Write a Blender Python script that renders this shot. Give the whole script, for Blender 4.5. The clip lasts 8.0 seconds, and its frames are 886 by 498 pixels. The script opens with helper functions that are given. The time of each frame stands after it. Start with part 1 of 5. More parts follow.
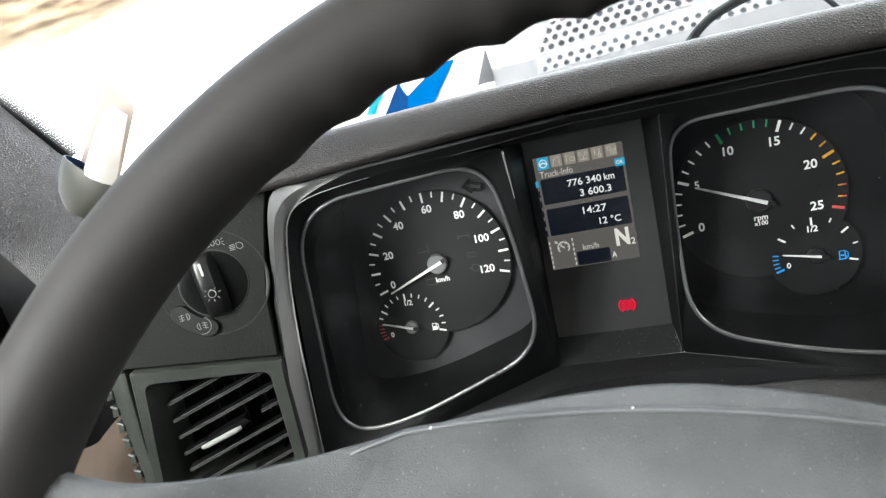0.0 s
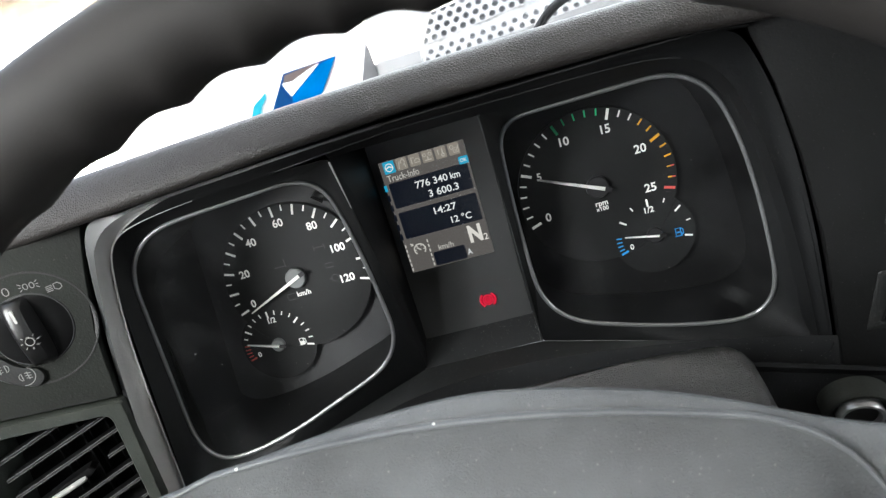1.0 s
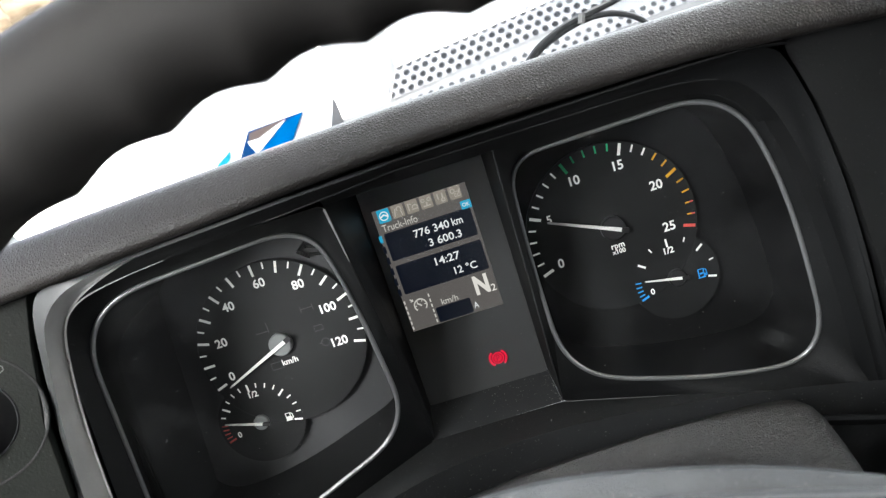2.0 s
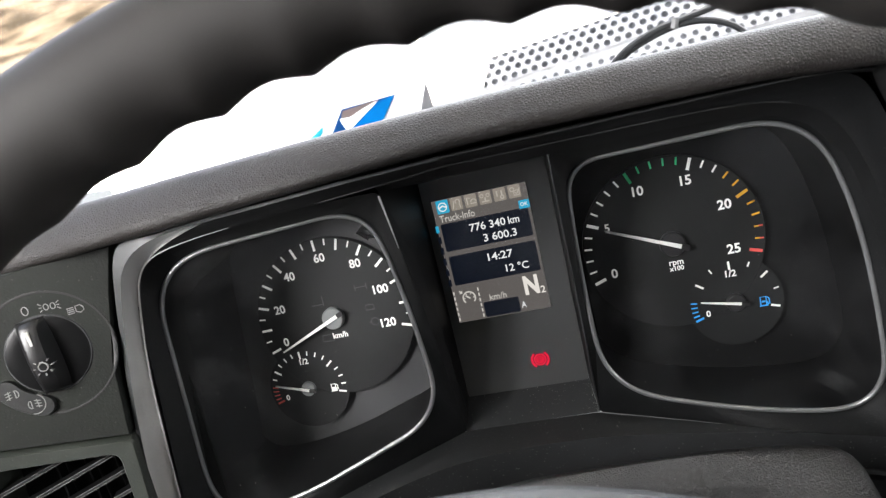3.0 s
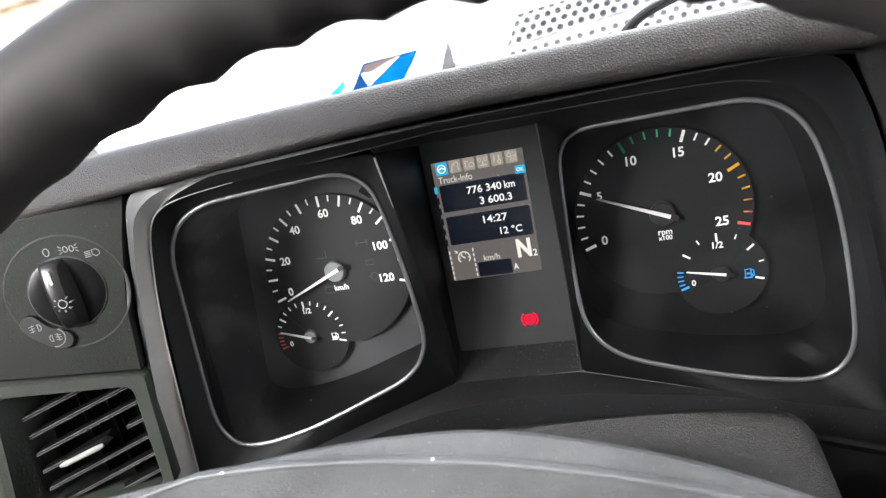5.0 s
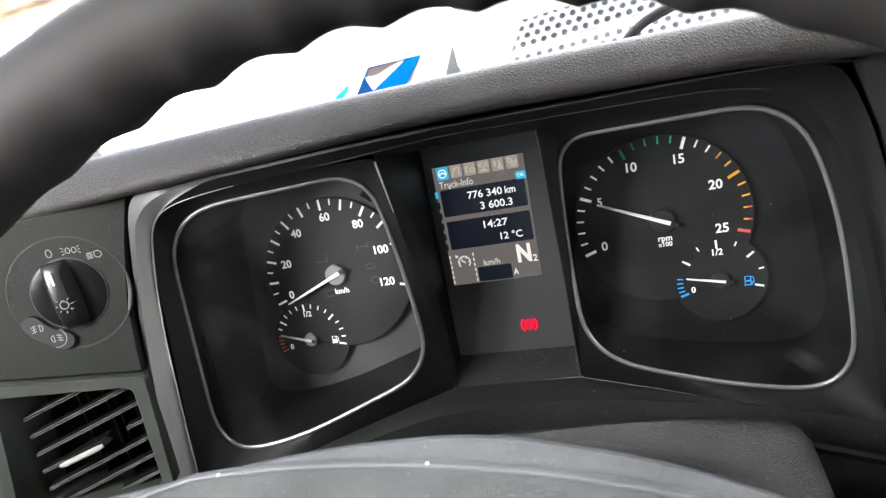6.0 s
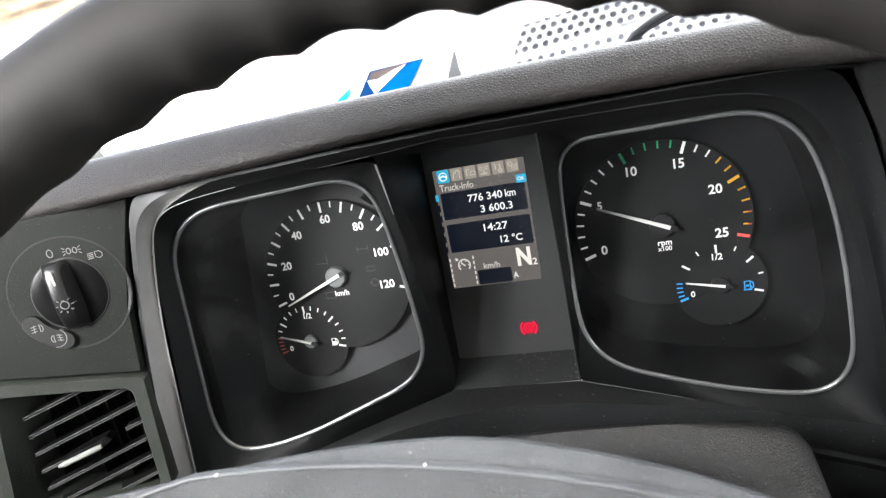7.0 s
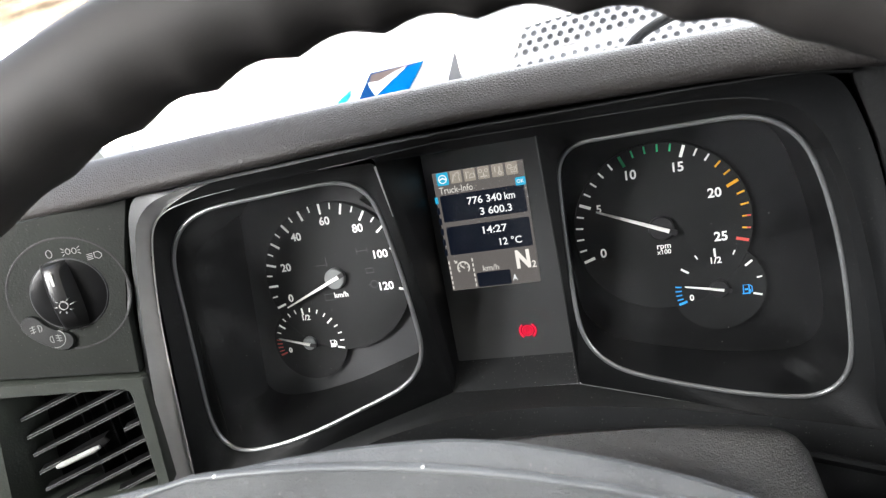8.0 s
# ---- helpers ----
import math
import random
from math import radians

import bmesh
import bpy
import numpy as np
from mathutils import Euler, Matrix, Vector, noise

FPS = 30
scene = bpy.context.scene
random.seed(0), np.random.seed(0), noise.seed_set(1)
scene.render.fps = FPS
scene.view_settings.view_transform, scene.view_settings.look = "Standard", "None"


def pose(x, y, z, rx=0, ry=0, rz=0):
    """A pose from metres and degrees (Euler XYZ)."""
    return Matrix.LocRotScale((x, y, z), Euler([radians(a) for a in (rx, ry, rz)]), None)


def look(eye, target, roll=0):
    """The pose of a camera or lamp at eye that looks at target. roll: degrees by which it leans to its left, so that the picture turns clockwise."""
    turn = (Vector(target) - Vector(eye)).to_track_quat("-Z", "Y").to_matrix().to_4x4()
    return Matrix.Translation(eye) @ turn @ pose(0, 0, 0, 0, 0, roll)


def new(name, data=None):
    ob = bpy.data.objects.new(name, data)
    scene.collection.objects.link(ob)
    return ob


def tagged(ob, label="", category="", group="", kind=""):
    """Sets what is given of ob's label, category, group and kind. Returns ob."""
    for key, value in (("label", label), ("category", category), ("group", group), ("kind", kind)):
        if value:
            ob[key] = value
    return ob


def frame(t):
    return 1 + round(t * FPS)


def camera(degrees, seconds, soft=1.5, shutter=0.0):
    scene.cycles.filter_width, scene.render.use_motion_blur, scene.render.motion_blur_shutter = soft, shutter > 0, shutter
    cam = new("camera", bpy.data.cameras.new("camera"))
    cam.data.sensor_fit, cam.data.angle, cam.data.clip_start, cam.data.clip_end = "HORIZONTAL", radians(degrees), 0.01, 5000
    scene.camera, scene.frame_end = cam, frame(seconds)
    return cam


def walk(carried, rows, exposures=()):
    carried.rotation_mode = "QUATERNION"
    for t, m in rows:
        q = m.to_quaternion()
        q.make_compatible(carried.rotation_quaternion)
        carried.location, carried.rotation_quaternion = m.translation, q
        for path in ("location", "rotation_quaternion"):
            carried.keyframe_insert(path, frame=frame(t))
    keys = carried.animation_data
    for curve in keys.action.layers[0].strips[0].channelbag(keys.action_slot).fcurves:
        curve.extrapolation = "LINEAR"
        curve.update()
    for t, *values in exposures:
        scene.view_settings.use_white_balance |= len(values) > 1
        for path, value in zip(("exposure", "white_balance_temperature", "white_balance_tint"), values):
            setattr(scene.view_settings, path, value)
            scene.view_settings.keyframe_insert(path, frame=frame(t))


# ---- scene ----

# ---------------------------------------------------------------- camera
cam = camera(72.1, 8.0, soft=1.3, shutter=0.0)
cam.data.dof.use_dof, cam.data.dof.focus_distance, cam.data.dof.aperture_fstop = True, 0.33, 16.0
ROWS = [
    (0.0, 0.00874, -0.33257, 1.93837, 58.817, 16.032, 7.861),
    (0.5, 0.0472, -0.3315, 1.93318, 58.638, 15.653, 7.928),
    (1.0, 0.05061, -0.31994, 1.93149, 55.247, 16.884, -1.472),
    (1.2, 0.0428, -0.31019, 1.92844, 57.759, 17.347, -6.587),
    (2.3, 0.02481, -0.28752, 1.91639, 59.388, 16.864, -4.993),
    (2.5, 0.02568, -0.28981, 1.91763, 59.736, 16.592, -3.185),
    (3.0, 0.04169, -0.29254, 1.91811, 60.992, 15.452, 4.512),
    (3.5, 0.04983, -0.29788, 1.91751, 56.321, 15.086, 5.608),
    (4.0, 0.05989, -0.29901, 1.92305, 56.916, 14.904, 6.48),
    (4.5, 0.05906, -0.30122, 1.92219, 57.458, 14.696, 7.231),
    (6.0, 0.06184, -0.30227, 1.92284, 58.289, 14.29, 8.293),
    (6.5, 0.06221, -0.30282, 1.92272, 58.541, 14.134, 8.479),
    (7.0, 0.06241, -0.30303, 1.92251, 58.728, 14.014, 8.573),
    (7.5, 0.06218, -0.30317, 1.92247, 58.844, 13.849, 8.639),
    (8.0, 0.06274, -0.30314, 1.92267, 58.953, 13.767, 8.692),
]
walk(cam, [(t, pose(*p)) for t, *p in ROWS], exposures=[(0.0, 4.15, 6250, 5), (0.5, 4.02, 6200, 6), (1.2, 4.1, 6200, 6), (2.5, 4.15, 6250, 8), (3.0, 4.2, 6350, 10), (3.5, 4.25, 6250, 8), (4.0, 4.42, 6350, 10), (4.5, 4.55, 6350, 10), (6.0, 4.55, 6300, 9), (8.0, 4.55, 6300, 9)])

# ---------------------------------------------------------------- daylight
SUN_EL, SUN_AZ = 42.0, 172.0
world = bpy.data.worlds.new("world")
scene.world = world
world.use_nodes = True
wn = world.node_tree
sky = wn.nodes.new("ShaderNodeTexSky")
sky.sky_type = "NISHITA"
sky.sun_disc = False
sky.sun_elevation, sky.sun_rotation = radians(SUN_EL), radians(SUN_AZ)
sky.dust_density, sky.air_density, sky.ozone_density = 5.0, 0.6, 0.2
haze = wn.nodes.new("ShaderNodeHueSaturation")
haze.inputs["Saturation"].default_value = 0.4
wn.links.new(sky.outputs[0], haze.inputs["Color"])
wn.links.new(haze.outputs[0], wn.nodes["Background"].inputs[0])
wn.nodes["Background"].inputs[1].default_value = 0.15
sun = new("sun", bpy.data.lights.new("sun", "SUN"))
sun.data.energy, sun.data.angle, sun.data.color = 5.0, radians(3), (1.0, 0.96, 0.9)
sun.matrix_basis = look((3 * math.sin(radians(SUN_AZ)), 3 * math.cos(radians(SUN_AZ)), 3 * math.tan(radians(SUN_EL))), (0, 0, 0))


def window_light(name, eye, target, w, h, watts, color=(1.0, 0.965, 0.92)):
    ob = new(name, bpy.data.lights.new(name, "AREA"))
    ob.data.shape, ob.data.size, ob.data.size_y = "RECTANGLE", w, h
    ob.data.energy, ob.data.color = watts, color
    ob.matrix_basis = look(eye, target)
    return ob


window_light("windscreen_daylight", (0.40, 0.60, 2.3), (0.2, -0.4, 1.75), 1.7, 0.8, 1.7)
window_light("driver_window_daylight", (-0.46, -0.51, 2.2), (0.0, -0.05, 1.75), 0.36, 0.42, 0.88)
window_light("passenger_window_daylight", (1.76, -0.6, 2.2), (0.0, -0.05, 1.75), 0.9, 0.55, 0.9)

# ---------------------------------------------------------------- materials


def material(name, color, rough=0.6, metal=0.0, grain=None, bump=0.0, vary=0.15, coat=0.0, emit=None, strength=1.0, cells=False, spec=0.5, dust=0.0, deep=0.0006):
    """A plastic, leather, paint or metal with two scales of colour change, relief and dust."""
    m = bpy.data.materials.new(name)
    m.use_nodes = True
    nt = m.node_tree
    b = nt.nodes["Principled BSDF"]
    b.inputs["Roughness"].default_value, b.inputs["Metallic"].default_value = rough, metal
    b.inputs["Coat Weight"].default_value = coat
    b.inputs["Coat Roughness"].default_value = 0.08
    b.inputs["Specular IOR Level"].default_value = spec
    b.inputs["Base Color"].default_value = (*color, 1)
    if emit:
        b.inputs["Emission Color"].default_value = (*emit, 1)
        b.inputs["Emission Strength"].default_value = strength
    if grain:
        co = nt.nodes.new("ShaderNodeTexCoord")
        fine = nt.nodes.new("ShaderNodeTexVoronoi" if cells else "ShaderNodeTexNoise")
        fine.inputs["Scale"].default_value = grain
        if cells:
            fine.feature = "DISTANCE_TO_EDGE"
        wide = nt.nodes.new("ShaderNodeTexNoise")
        wide.inputs["Scale"].default_value, wide.inputs["Detail"].default_value = 28.0, 5.0
        nt.links.new(co.outputs["Object"], fine.inputs["Vector"])
        nt.links.new(co.outputs["Object"], wide.inputs["Vector"])
        ramp = nt.nodes.new("ShaderNodeMapRange")
        ramp.inputs["From Min"].default_value, ramp.inputs["From Max"].default_value = 0.3, 0.7
        ramp.inputs["To Min"].default_value, ramp.inputs["To Max"].default_value = 1 - vary, 1 + vary
        nt.links.new(wide.outputs[0], ramp.inputs["Value"])
        mul = nt.nodes.new("ShaderNodeMix")
        mul.data_type, mul.blend_type = "RGBA", "MULTIPLY"
        mul.inputs[0].default_value = 1.0
        mul.inputs[6].default_value = (*color, 1)
        nt.links.new(ramp.outputs[0], mul.inputs[7])
        col = mul.outputs[2]
        if dust:
            speck = nt.nodes.new("ShaderNodeTexNoise")
            speck.inputs["Scale"].default_value, speck.inputs["Detail"].default_value = 950.0, 2.0
            nt.links.new(co.outputs["Object"], speck.inputs["Vector"])
            cut = nt.nodes.new("ShaderNodeMapRange")
            cut.inputs["From Min"].default_value, cut.inputs["From Max"].default_value = 0.69, 0.74
            cut.inputs["To Max"].default_value = dust
            nt.links.new(speck.outputs[0], cut.inputs["Value"])
            dm = nt.nodes.new("ShaderNodeMix")
            dm.data_type = "RGBA"
            dm.inputs[7].default_value = (0.35, 0.34, 0.32, 1)
            nt.links.new(cut.outputs[0], dm.inputs[0])
            nt.links.new(col, dm.inputs[6])
            col = dm.outputs[2]
        nt.links.new(col, b.inputs["Base Color"])
        rr = nt.nodes.new("ShaderNodeMapRange")
        rr.inputs["From Min"].default_value, rr.inputs["From Max"].default_value = 0.3, 0.7
        rr.inputs["To Min"].default_value, rr.inputs["To Max"].default_value = rough * 0.94, min(1, rough * 1.06)
        nt.links.new(wide.outputs[0], rr.inputs["Value"])
        nt.links.new(rr.outputs[0], b.inputs["Roughness"])
        if bump:
            bp = nt.nodes.new("ShaderNodeBump")
            bp.inputs["Strength"].default_value, bp.inputs["Distance"].default_value = bump, deep
            nt.links.new(fine.outputs[0], bp.inputs["Height"])
            nt.links.new(bp.outputs[0], b.inputs["Normal"])
    return m


BROW = material("grained_soft_plastic", (0.0190, 0.0169, 0.0160), 0.5, grain=820, bump=0.7, deep=0.0006, cells=True, vary=0.2, spec=0.27)
PANEL = material("dash_plastic", (0.0112, 0.0127, 0.0106), 0.66, grain=900, bump=0.25, vary=0.25, dust=0.1, spec=0.2)
DUSTY = material("dusty_cluster_plastic", (0.025, 0.026, 0.027), 0.6, grain=1400, bump=0.2, vary=0.25, dust=0.5, spec=0.22)
MASK = material("cluster_mask_plastic", (0.0064, 0.0068, 0.0071), 0.58, grain=1400, bump=0.2, vary=0.2, dust=0.08, spec=0.18)
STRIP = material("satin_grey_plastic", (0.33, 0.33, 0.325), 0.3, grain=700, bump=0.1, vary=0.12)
CHROME = material("satin_chrome", (0.24, 0.244, 0.248), 0.3, metal=0.6, grain=300, vary=0.06)
COVE = material("graphite_plastic", (0.036, 0.0375, 0.0385), 0.4, grain=700, bump=0.1, vary=0.15)
WELL = material("gauge_well_black", (0.0034, 0.0035, 0.0037), 0.5, grain=900, vary=0.2, spec=0.18)
SILVER = material("silver_paint", (0.42, 0.42, 0.405), 0.3, metal=0.4, grain=500, vary=0.06)
SLATEDGE = material("slat_edge_highlight", (0.027, 0.027, 0.0275), 0.5, grain=900, vary=0.3, spec=0.3)
CRUMB = material("pale_dust", (0.30, 0.29, 0.27), 0.9, grain=900, vary=0.3)
CUPGREY = material("cup_grey", (0.030, 0.031, 0.0225), 0.5, grain=600, bump=0.1, vary=0.1)
CUPBLUE = material("cup_inside_blue", (0.022, 0.050, 0.105), 0.4, grain=600, vary=0.1)
# darker copy of the paper; shade on the leaflet's back sheet set as colour
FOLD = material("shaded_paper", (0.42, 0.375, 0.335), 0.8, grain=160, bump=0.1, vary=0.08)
COVER = bpy.data.materials.new("clear_gauge_cover")
COVER.use_nodes = True
_n = COVER.node_tree
_clear, _film, _gloss, _mix, _top, _co, _no, _sp, _r1, _r2, _add, _fr = (_n.nodes.new("ShaderNode" + k) for k in ("BsdfTransparent", "BsdfDiffuse", "BsdfGlossy", "MixShader", "MixShader", "TexCoord", "TexNoise", "TexNoise", "MapRange", "MapRange", "Math", "Fresnel"))
_film.inputs["Color"].default_value = (0.5, 0.51, 0.53, 1)
_gloss.inputs["Roughness"].default_value = 0.22
_fr.inputs["IOR"].default_value = 1.2
_no.inputs["Scale"].default_value, _no.inputs["Detail"].default_value = 26.0, 4.0
_sp.inputs["Scale"].default_value, _sp.inputs["Detail"].default_value = 520.0, 1.0
for _r, _v in ((_r1, (0.42, 0.75, 0.004, 0.03)), (_r2, (0.75, 0.79, 0.0, 0.15))):
    for _k, _x in zip(("From Min", "From Max", "To Min", "To Max"), _v):
        _r.inputs[_k].default_value = _x
_n.links.new(_co.outputs["Object"], _no.inputs["Vector"])
_n.links.new(_co.outputs["Object"], _sp.inputs["Vector"])
_n.links.new(_no.outputs[0], _r1.inputs["Value"])
_n.links.new(_sp.outputs[0], _r2.inputs["Value"])
_n.links.new(_r1.outputs[0], _add.inputs[0])
_n.links.new(_r2.outputs[0], _add.inputs[1])
_n.links.new(_add.outputs[0], _mix.inputs[0])
_n.links.new(_clear.outputs[0], _mix.inputs[1])
_n.links.new(_film.outputs[0], _mix.inputs[2])
_n.links.new(_fr.outputs[0], _top.inputs[0])
_n.links.new(_mix.outputs[0], _top.inputs[1])
_n.links.new(_gloss.outputs[0], _top.inputs[2])
_n.links.new(_top.outputs[0], _n.nodes["Material Output"].inputs[0])
DIAL = material("dial_black", (0.0088, 0.0091, 0.0095), 0.6, grain=1200, bump=0.1, vary=0.15, spec=0.3)
# lit and shaded copies of one gauge back: left brighter, right darker
BOARD_LIT = material("gauge_back_lit", (0.042, 0.043, 0.0445), 0.5, grain=1200, bump=0.1, vary=0.15, dust=0.25, spec=0.3)
BOARD_SHADED = material("gauge_back_shaded", (0.0036, 0.0037, 0.0040), 0.6, grain=1200, bump=0.1, vary=0.15, dust=0.06, spec=0.2)
WHITE = material("backlit_white_print", (0.88, 0.87, 0.83), 0.6, emit=(0.88, 0.87, 0.83), strength=0.013)
GREEN = material("green_print", (0.05, 0.66, 0.27), 0.6)
AMBER = material("amber_print", (0.85, 0.42, 0.02), 0.6)
RED = material("red_print", (0.75, 0.10, 0.08), 0.6)
BLUE = material("backlit_blue_print", (0.03, 0.33, 0.80), 0.6, emit=(0.03, 0.33, 0.80), strength=0.008)
SYMBOL = material("symbol_grey", (0.225, 0.225, 0.218), 0.6)
POINTER = material("pointer_white", (0.42, 0.42, 0.40), 0.6)
# EDGELIGHT and EDGEDIM colour the tubes that draw highlights on dark edges
EDGELIGHT = material("edge_highlight_grey", (0.034, 0.035, 0.036), 0.4, grain=500, vary=0.2)
LAMPOFF = material("unlit_lamp_black", (0.004, 0.004, 0.0042), 0.5)
EDGEDIM = material("faint_edge_highlight", (0.024, 0.0245, 0.025), 0.45, grain=500, vary=0.2)
FAINT = material("unlit_symbol", (0.032, 0.033, 0.034), 0.5)
NEEDLE = material("needle_white", (0.9, 0.9, 0.87), 0.45)
HUBGREY = material("needle_cap_grey", (0.16, 0.17, 0.17), 0.45, grain=500, vary=0.1)
HUBBLACK = material("needle_cap_black", (0.015, 0.015, 0.016), 0.4, grain=500, vary=0.1)
GLOSS = material("display_cover", (0.054, 0.055, 0.056), 0.32, grain=500, vary=0.1, dust=0.2)
RIM = material("wheel_leather", (0.0142, 0.0126, 0.0114), 0.66, grain=1500, bump=0.12, cells=True, vary=0.2, spec=0.34)
PAD = material("wheel_pad_plastic", (0.060, 0.0635, 0.0665), 0.45, grain=2300, bump=0.6, vary=0.32, dust=0.3, deep=0.0012)
BEAD = material("pad_bead_highlight", (0.098, 0.103, 0.107), 0.38, grain=1700, vary=0.15)
KNOB = material("knob_satin_black", (0.0032, 0.0032, 0.0034), 0.3, grain=400, vary=0.1, spec=0.22)
GRIPBLACK = material("grip_satin_black", (0.0042, 0.0042, 0.0044), 0.34, grain=400, vary=0.1, spec=0.65)
BEZEL = material("switch_bezel", (0.0078, 0.0084, 0.0082), 0.46, grain=1100, bump=0.3, vary=0.3, dust=0.1, spec=0.45)
VENTFRAME = material("vent_frame_plastic", (0.026, 0.030, 0.025), 0.5, grain=900, bump=0.2, vary=0.2, dust=0.15)
SLAT = material("vent_slat_plastic", (0.0030, 0.0030, 0.0032), 0.5, grain=900, bump=0.1, vary=0.2, dust=0.06, spec=0.16)
DARK = material("duct_black", (0.005, 0.005, 0.005), 0.8, grain=300, vary=0.2, spec=0.08)
SHROUD = material("column_shroud_grained", (0.0125, 0.0118, 0.0114), 0.36, grain=1700, bump=0.75, deep=0.0010, vary=0.35, spec=0.8, dust=0.3)
# darker copy of PANEL; shade on the right-hand panel is put into its colour
RIGHTPANEL = material("darker_dash_plastic", (0.0042, 0.0044, 0.0043), 0.5, grain=900, bump=0.25, vary=0.2, dust=0.06, spec=0.25)
LEATHER = material("door_leatherette", (0.0205, 0.0172, 0.0150), 0.4, grain=500, bump=1.0, deep=0.0021, cells=True, vary=0.2, spec=0.45)
HEADLINER = material("headliner_fabric", (0.32, 0.31, 0.295), 0.9, grain=900, bump=0.4, vary=0.08)
TRIMGREY = material("cab_trim_grey", (0.11, 0.11, 0.113), 0.7, grain=600, bump=0.3, vary=0.12)
FLOORMAT = material("rubber_floor", (0.03, 0.03, 0.03), 0.8, grain=300, bump=0.6, vary=0.3)
PAPER = material("white_paper", (0.78, 0.76, 0.72), 0.8, grain=160, bump=0.1, vary=0.06)
CARD = material("brown_cardboard", (0.135, 0.098, 0.071), 0.75, grain=240, bump=0.2, vary=0.15)
WIRE = material("black_cable", (0.035, 0.037, 0.040), 0.3, grain=500, vary=0.1)
HOLDERGREY = material("holder_grey", (0.085, 0.09, 0.085), 0.5, grain=600, bump=0.1, vary=0.1)
WHITEPAINT = material("white_vehicle_paint", (0.80, 0.81, 0.82), 0.3, coat=0.3, grain=40, vary=0.03)
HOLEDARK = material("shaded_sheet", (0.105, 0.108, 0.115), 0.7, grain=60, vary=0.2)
LOGONAVY = material("sticker_navy", (0.005, 0.040, 0.135), 0.8, grain=30, vary=0.1, spec=0.03)
LOGOSHADE = material("sticker_shade", (0.11, 0.085, 0.08), 0.8, grain=30, vary=0.1, spec=0.03)
# darker copy of the white paint; shade right of the fin put into colour
SHEETSHADE = material("shaded_vehicle_paint", (0.36, 0.368, 0.378), 0.45, grain=40, vary=0.05)
LOGOBLUE = material("sticker_blue", (0.0012, 0.095, 0.29), 0.8, grain=30, vary=0.1, spec=0.03)
LOGOCYAN = material("sticker_cyan", (0.020, 0.21, 0.27), 0.8, grain=30, vary=0.1, spec=0.03)
GROUND = material("pale_concrete_yard", (0.50, 0.47, 0.42), 0.9, grain=8, bump=0.4, vary=0.35)
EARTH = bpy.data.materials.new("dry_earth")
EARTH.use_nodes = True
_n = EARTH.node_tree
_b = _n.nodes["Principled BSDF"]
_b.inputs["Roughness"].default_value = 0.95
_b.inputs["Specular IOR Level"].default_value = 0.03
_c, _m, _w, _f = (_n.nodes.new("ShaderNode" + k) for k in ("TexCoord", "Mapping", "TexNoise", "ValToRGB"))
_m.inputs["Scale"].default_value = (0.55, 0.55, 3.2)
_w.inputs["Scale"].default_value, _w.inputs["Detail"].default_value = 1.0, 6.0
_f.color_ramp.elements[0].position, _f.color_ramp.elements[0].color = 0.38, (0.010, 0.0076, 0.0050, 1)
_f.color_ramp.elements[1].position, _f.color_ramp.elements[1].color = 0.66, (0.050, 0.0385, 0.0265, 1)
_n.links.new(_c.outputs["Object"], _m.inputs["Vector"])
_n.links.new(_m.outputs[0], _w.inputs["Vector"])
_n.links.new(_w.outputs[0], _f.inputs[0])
# paler towards the foot; the washed-out glare there is put into the colour
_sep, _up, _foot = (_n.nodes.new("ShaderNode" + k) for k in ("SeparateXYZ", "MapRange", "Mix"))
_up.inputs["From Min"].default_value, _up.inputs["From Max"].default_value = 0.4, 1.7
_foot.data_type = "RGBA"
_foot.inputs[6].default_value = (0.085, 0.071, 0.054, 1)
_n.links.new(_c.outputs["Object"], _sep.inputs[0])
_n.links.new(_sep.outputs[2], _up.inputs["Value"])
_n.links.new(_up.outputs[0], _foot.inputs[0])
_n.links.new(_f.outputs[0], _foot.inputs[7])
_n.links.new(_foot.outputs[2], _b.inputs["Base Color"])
FRIT = material("black_enamel", (0.008, 0.008, 0.0085), 0.3, grain=100, vary=0.1, spec=0.1)


def glowing(name, color, strength=1.0):
    return material(name, (0.01, 0.01, 0.01), 0.25, emit=color, strength=0.048 * strength)


SCR_BASE = glowing("screen_taupe", (0.125, 0.112, 0.103))
SCR_BOX = glowing("screen_navy", (0.0045, 0.0065, 0.013))
SCR_TILE = glowing("screen_tile", (0.30, 0.262, 0.215))
SCR_MARK = glowing("screen_tile_mark", (0.52, 0.47, 0.40))
SCR_CYAN = glowing("screen_cyan", (0.03, 0.40, 0.62))
SCR_TEXT = glowing("screen_white", (0.88, 0.88, 0.86))
SCR_DIM = glowing("screen_cream", (0.62, 0.58, 0.52))
SCR_GEAR = glowing("screen_gear_letter", (0.86, 0.80, 0.72))
LAMP_RED = glowing("lamp_red", (0.86, 0.006, 0.045), 1.1)
LAMP_DARK = glowing("lamp_dark_red", (0.25, 0.004, 0.012))

GLASS = bpy.data.materials.new("clear_glass")
GLASS.use_nodes = True
_g = GLASS.node_tree.nodes["Principled BSDF"]
_g.inputs["Transmission Weight"].default_value, _g.inputs["Roughness"].default_value, _g.inputs["IOR"].default_value = 1.0, 0.0, 1.05

# ---------------------------------------------------------------- building tools
# The dashboard is laid out in millimetres round the centre of the dial plane:
# x to the right, y ahead, z up along the dial face, which leans back 18.5 degrees.
DASH = pose(0, 0, 1.75, -18.5, 0, 0)
ORIGIN = {}


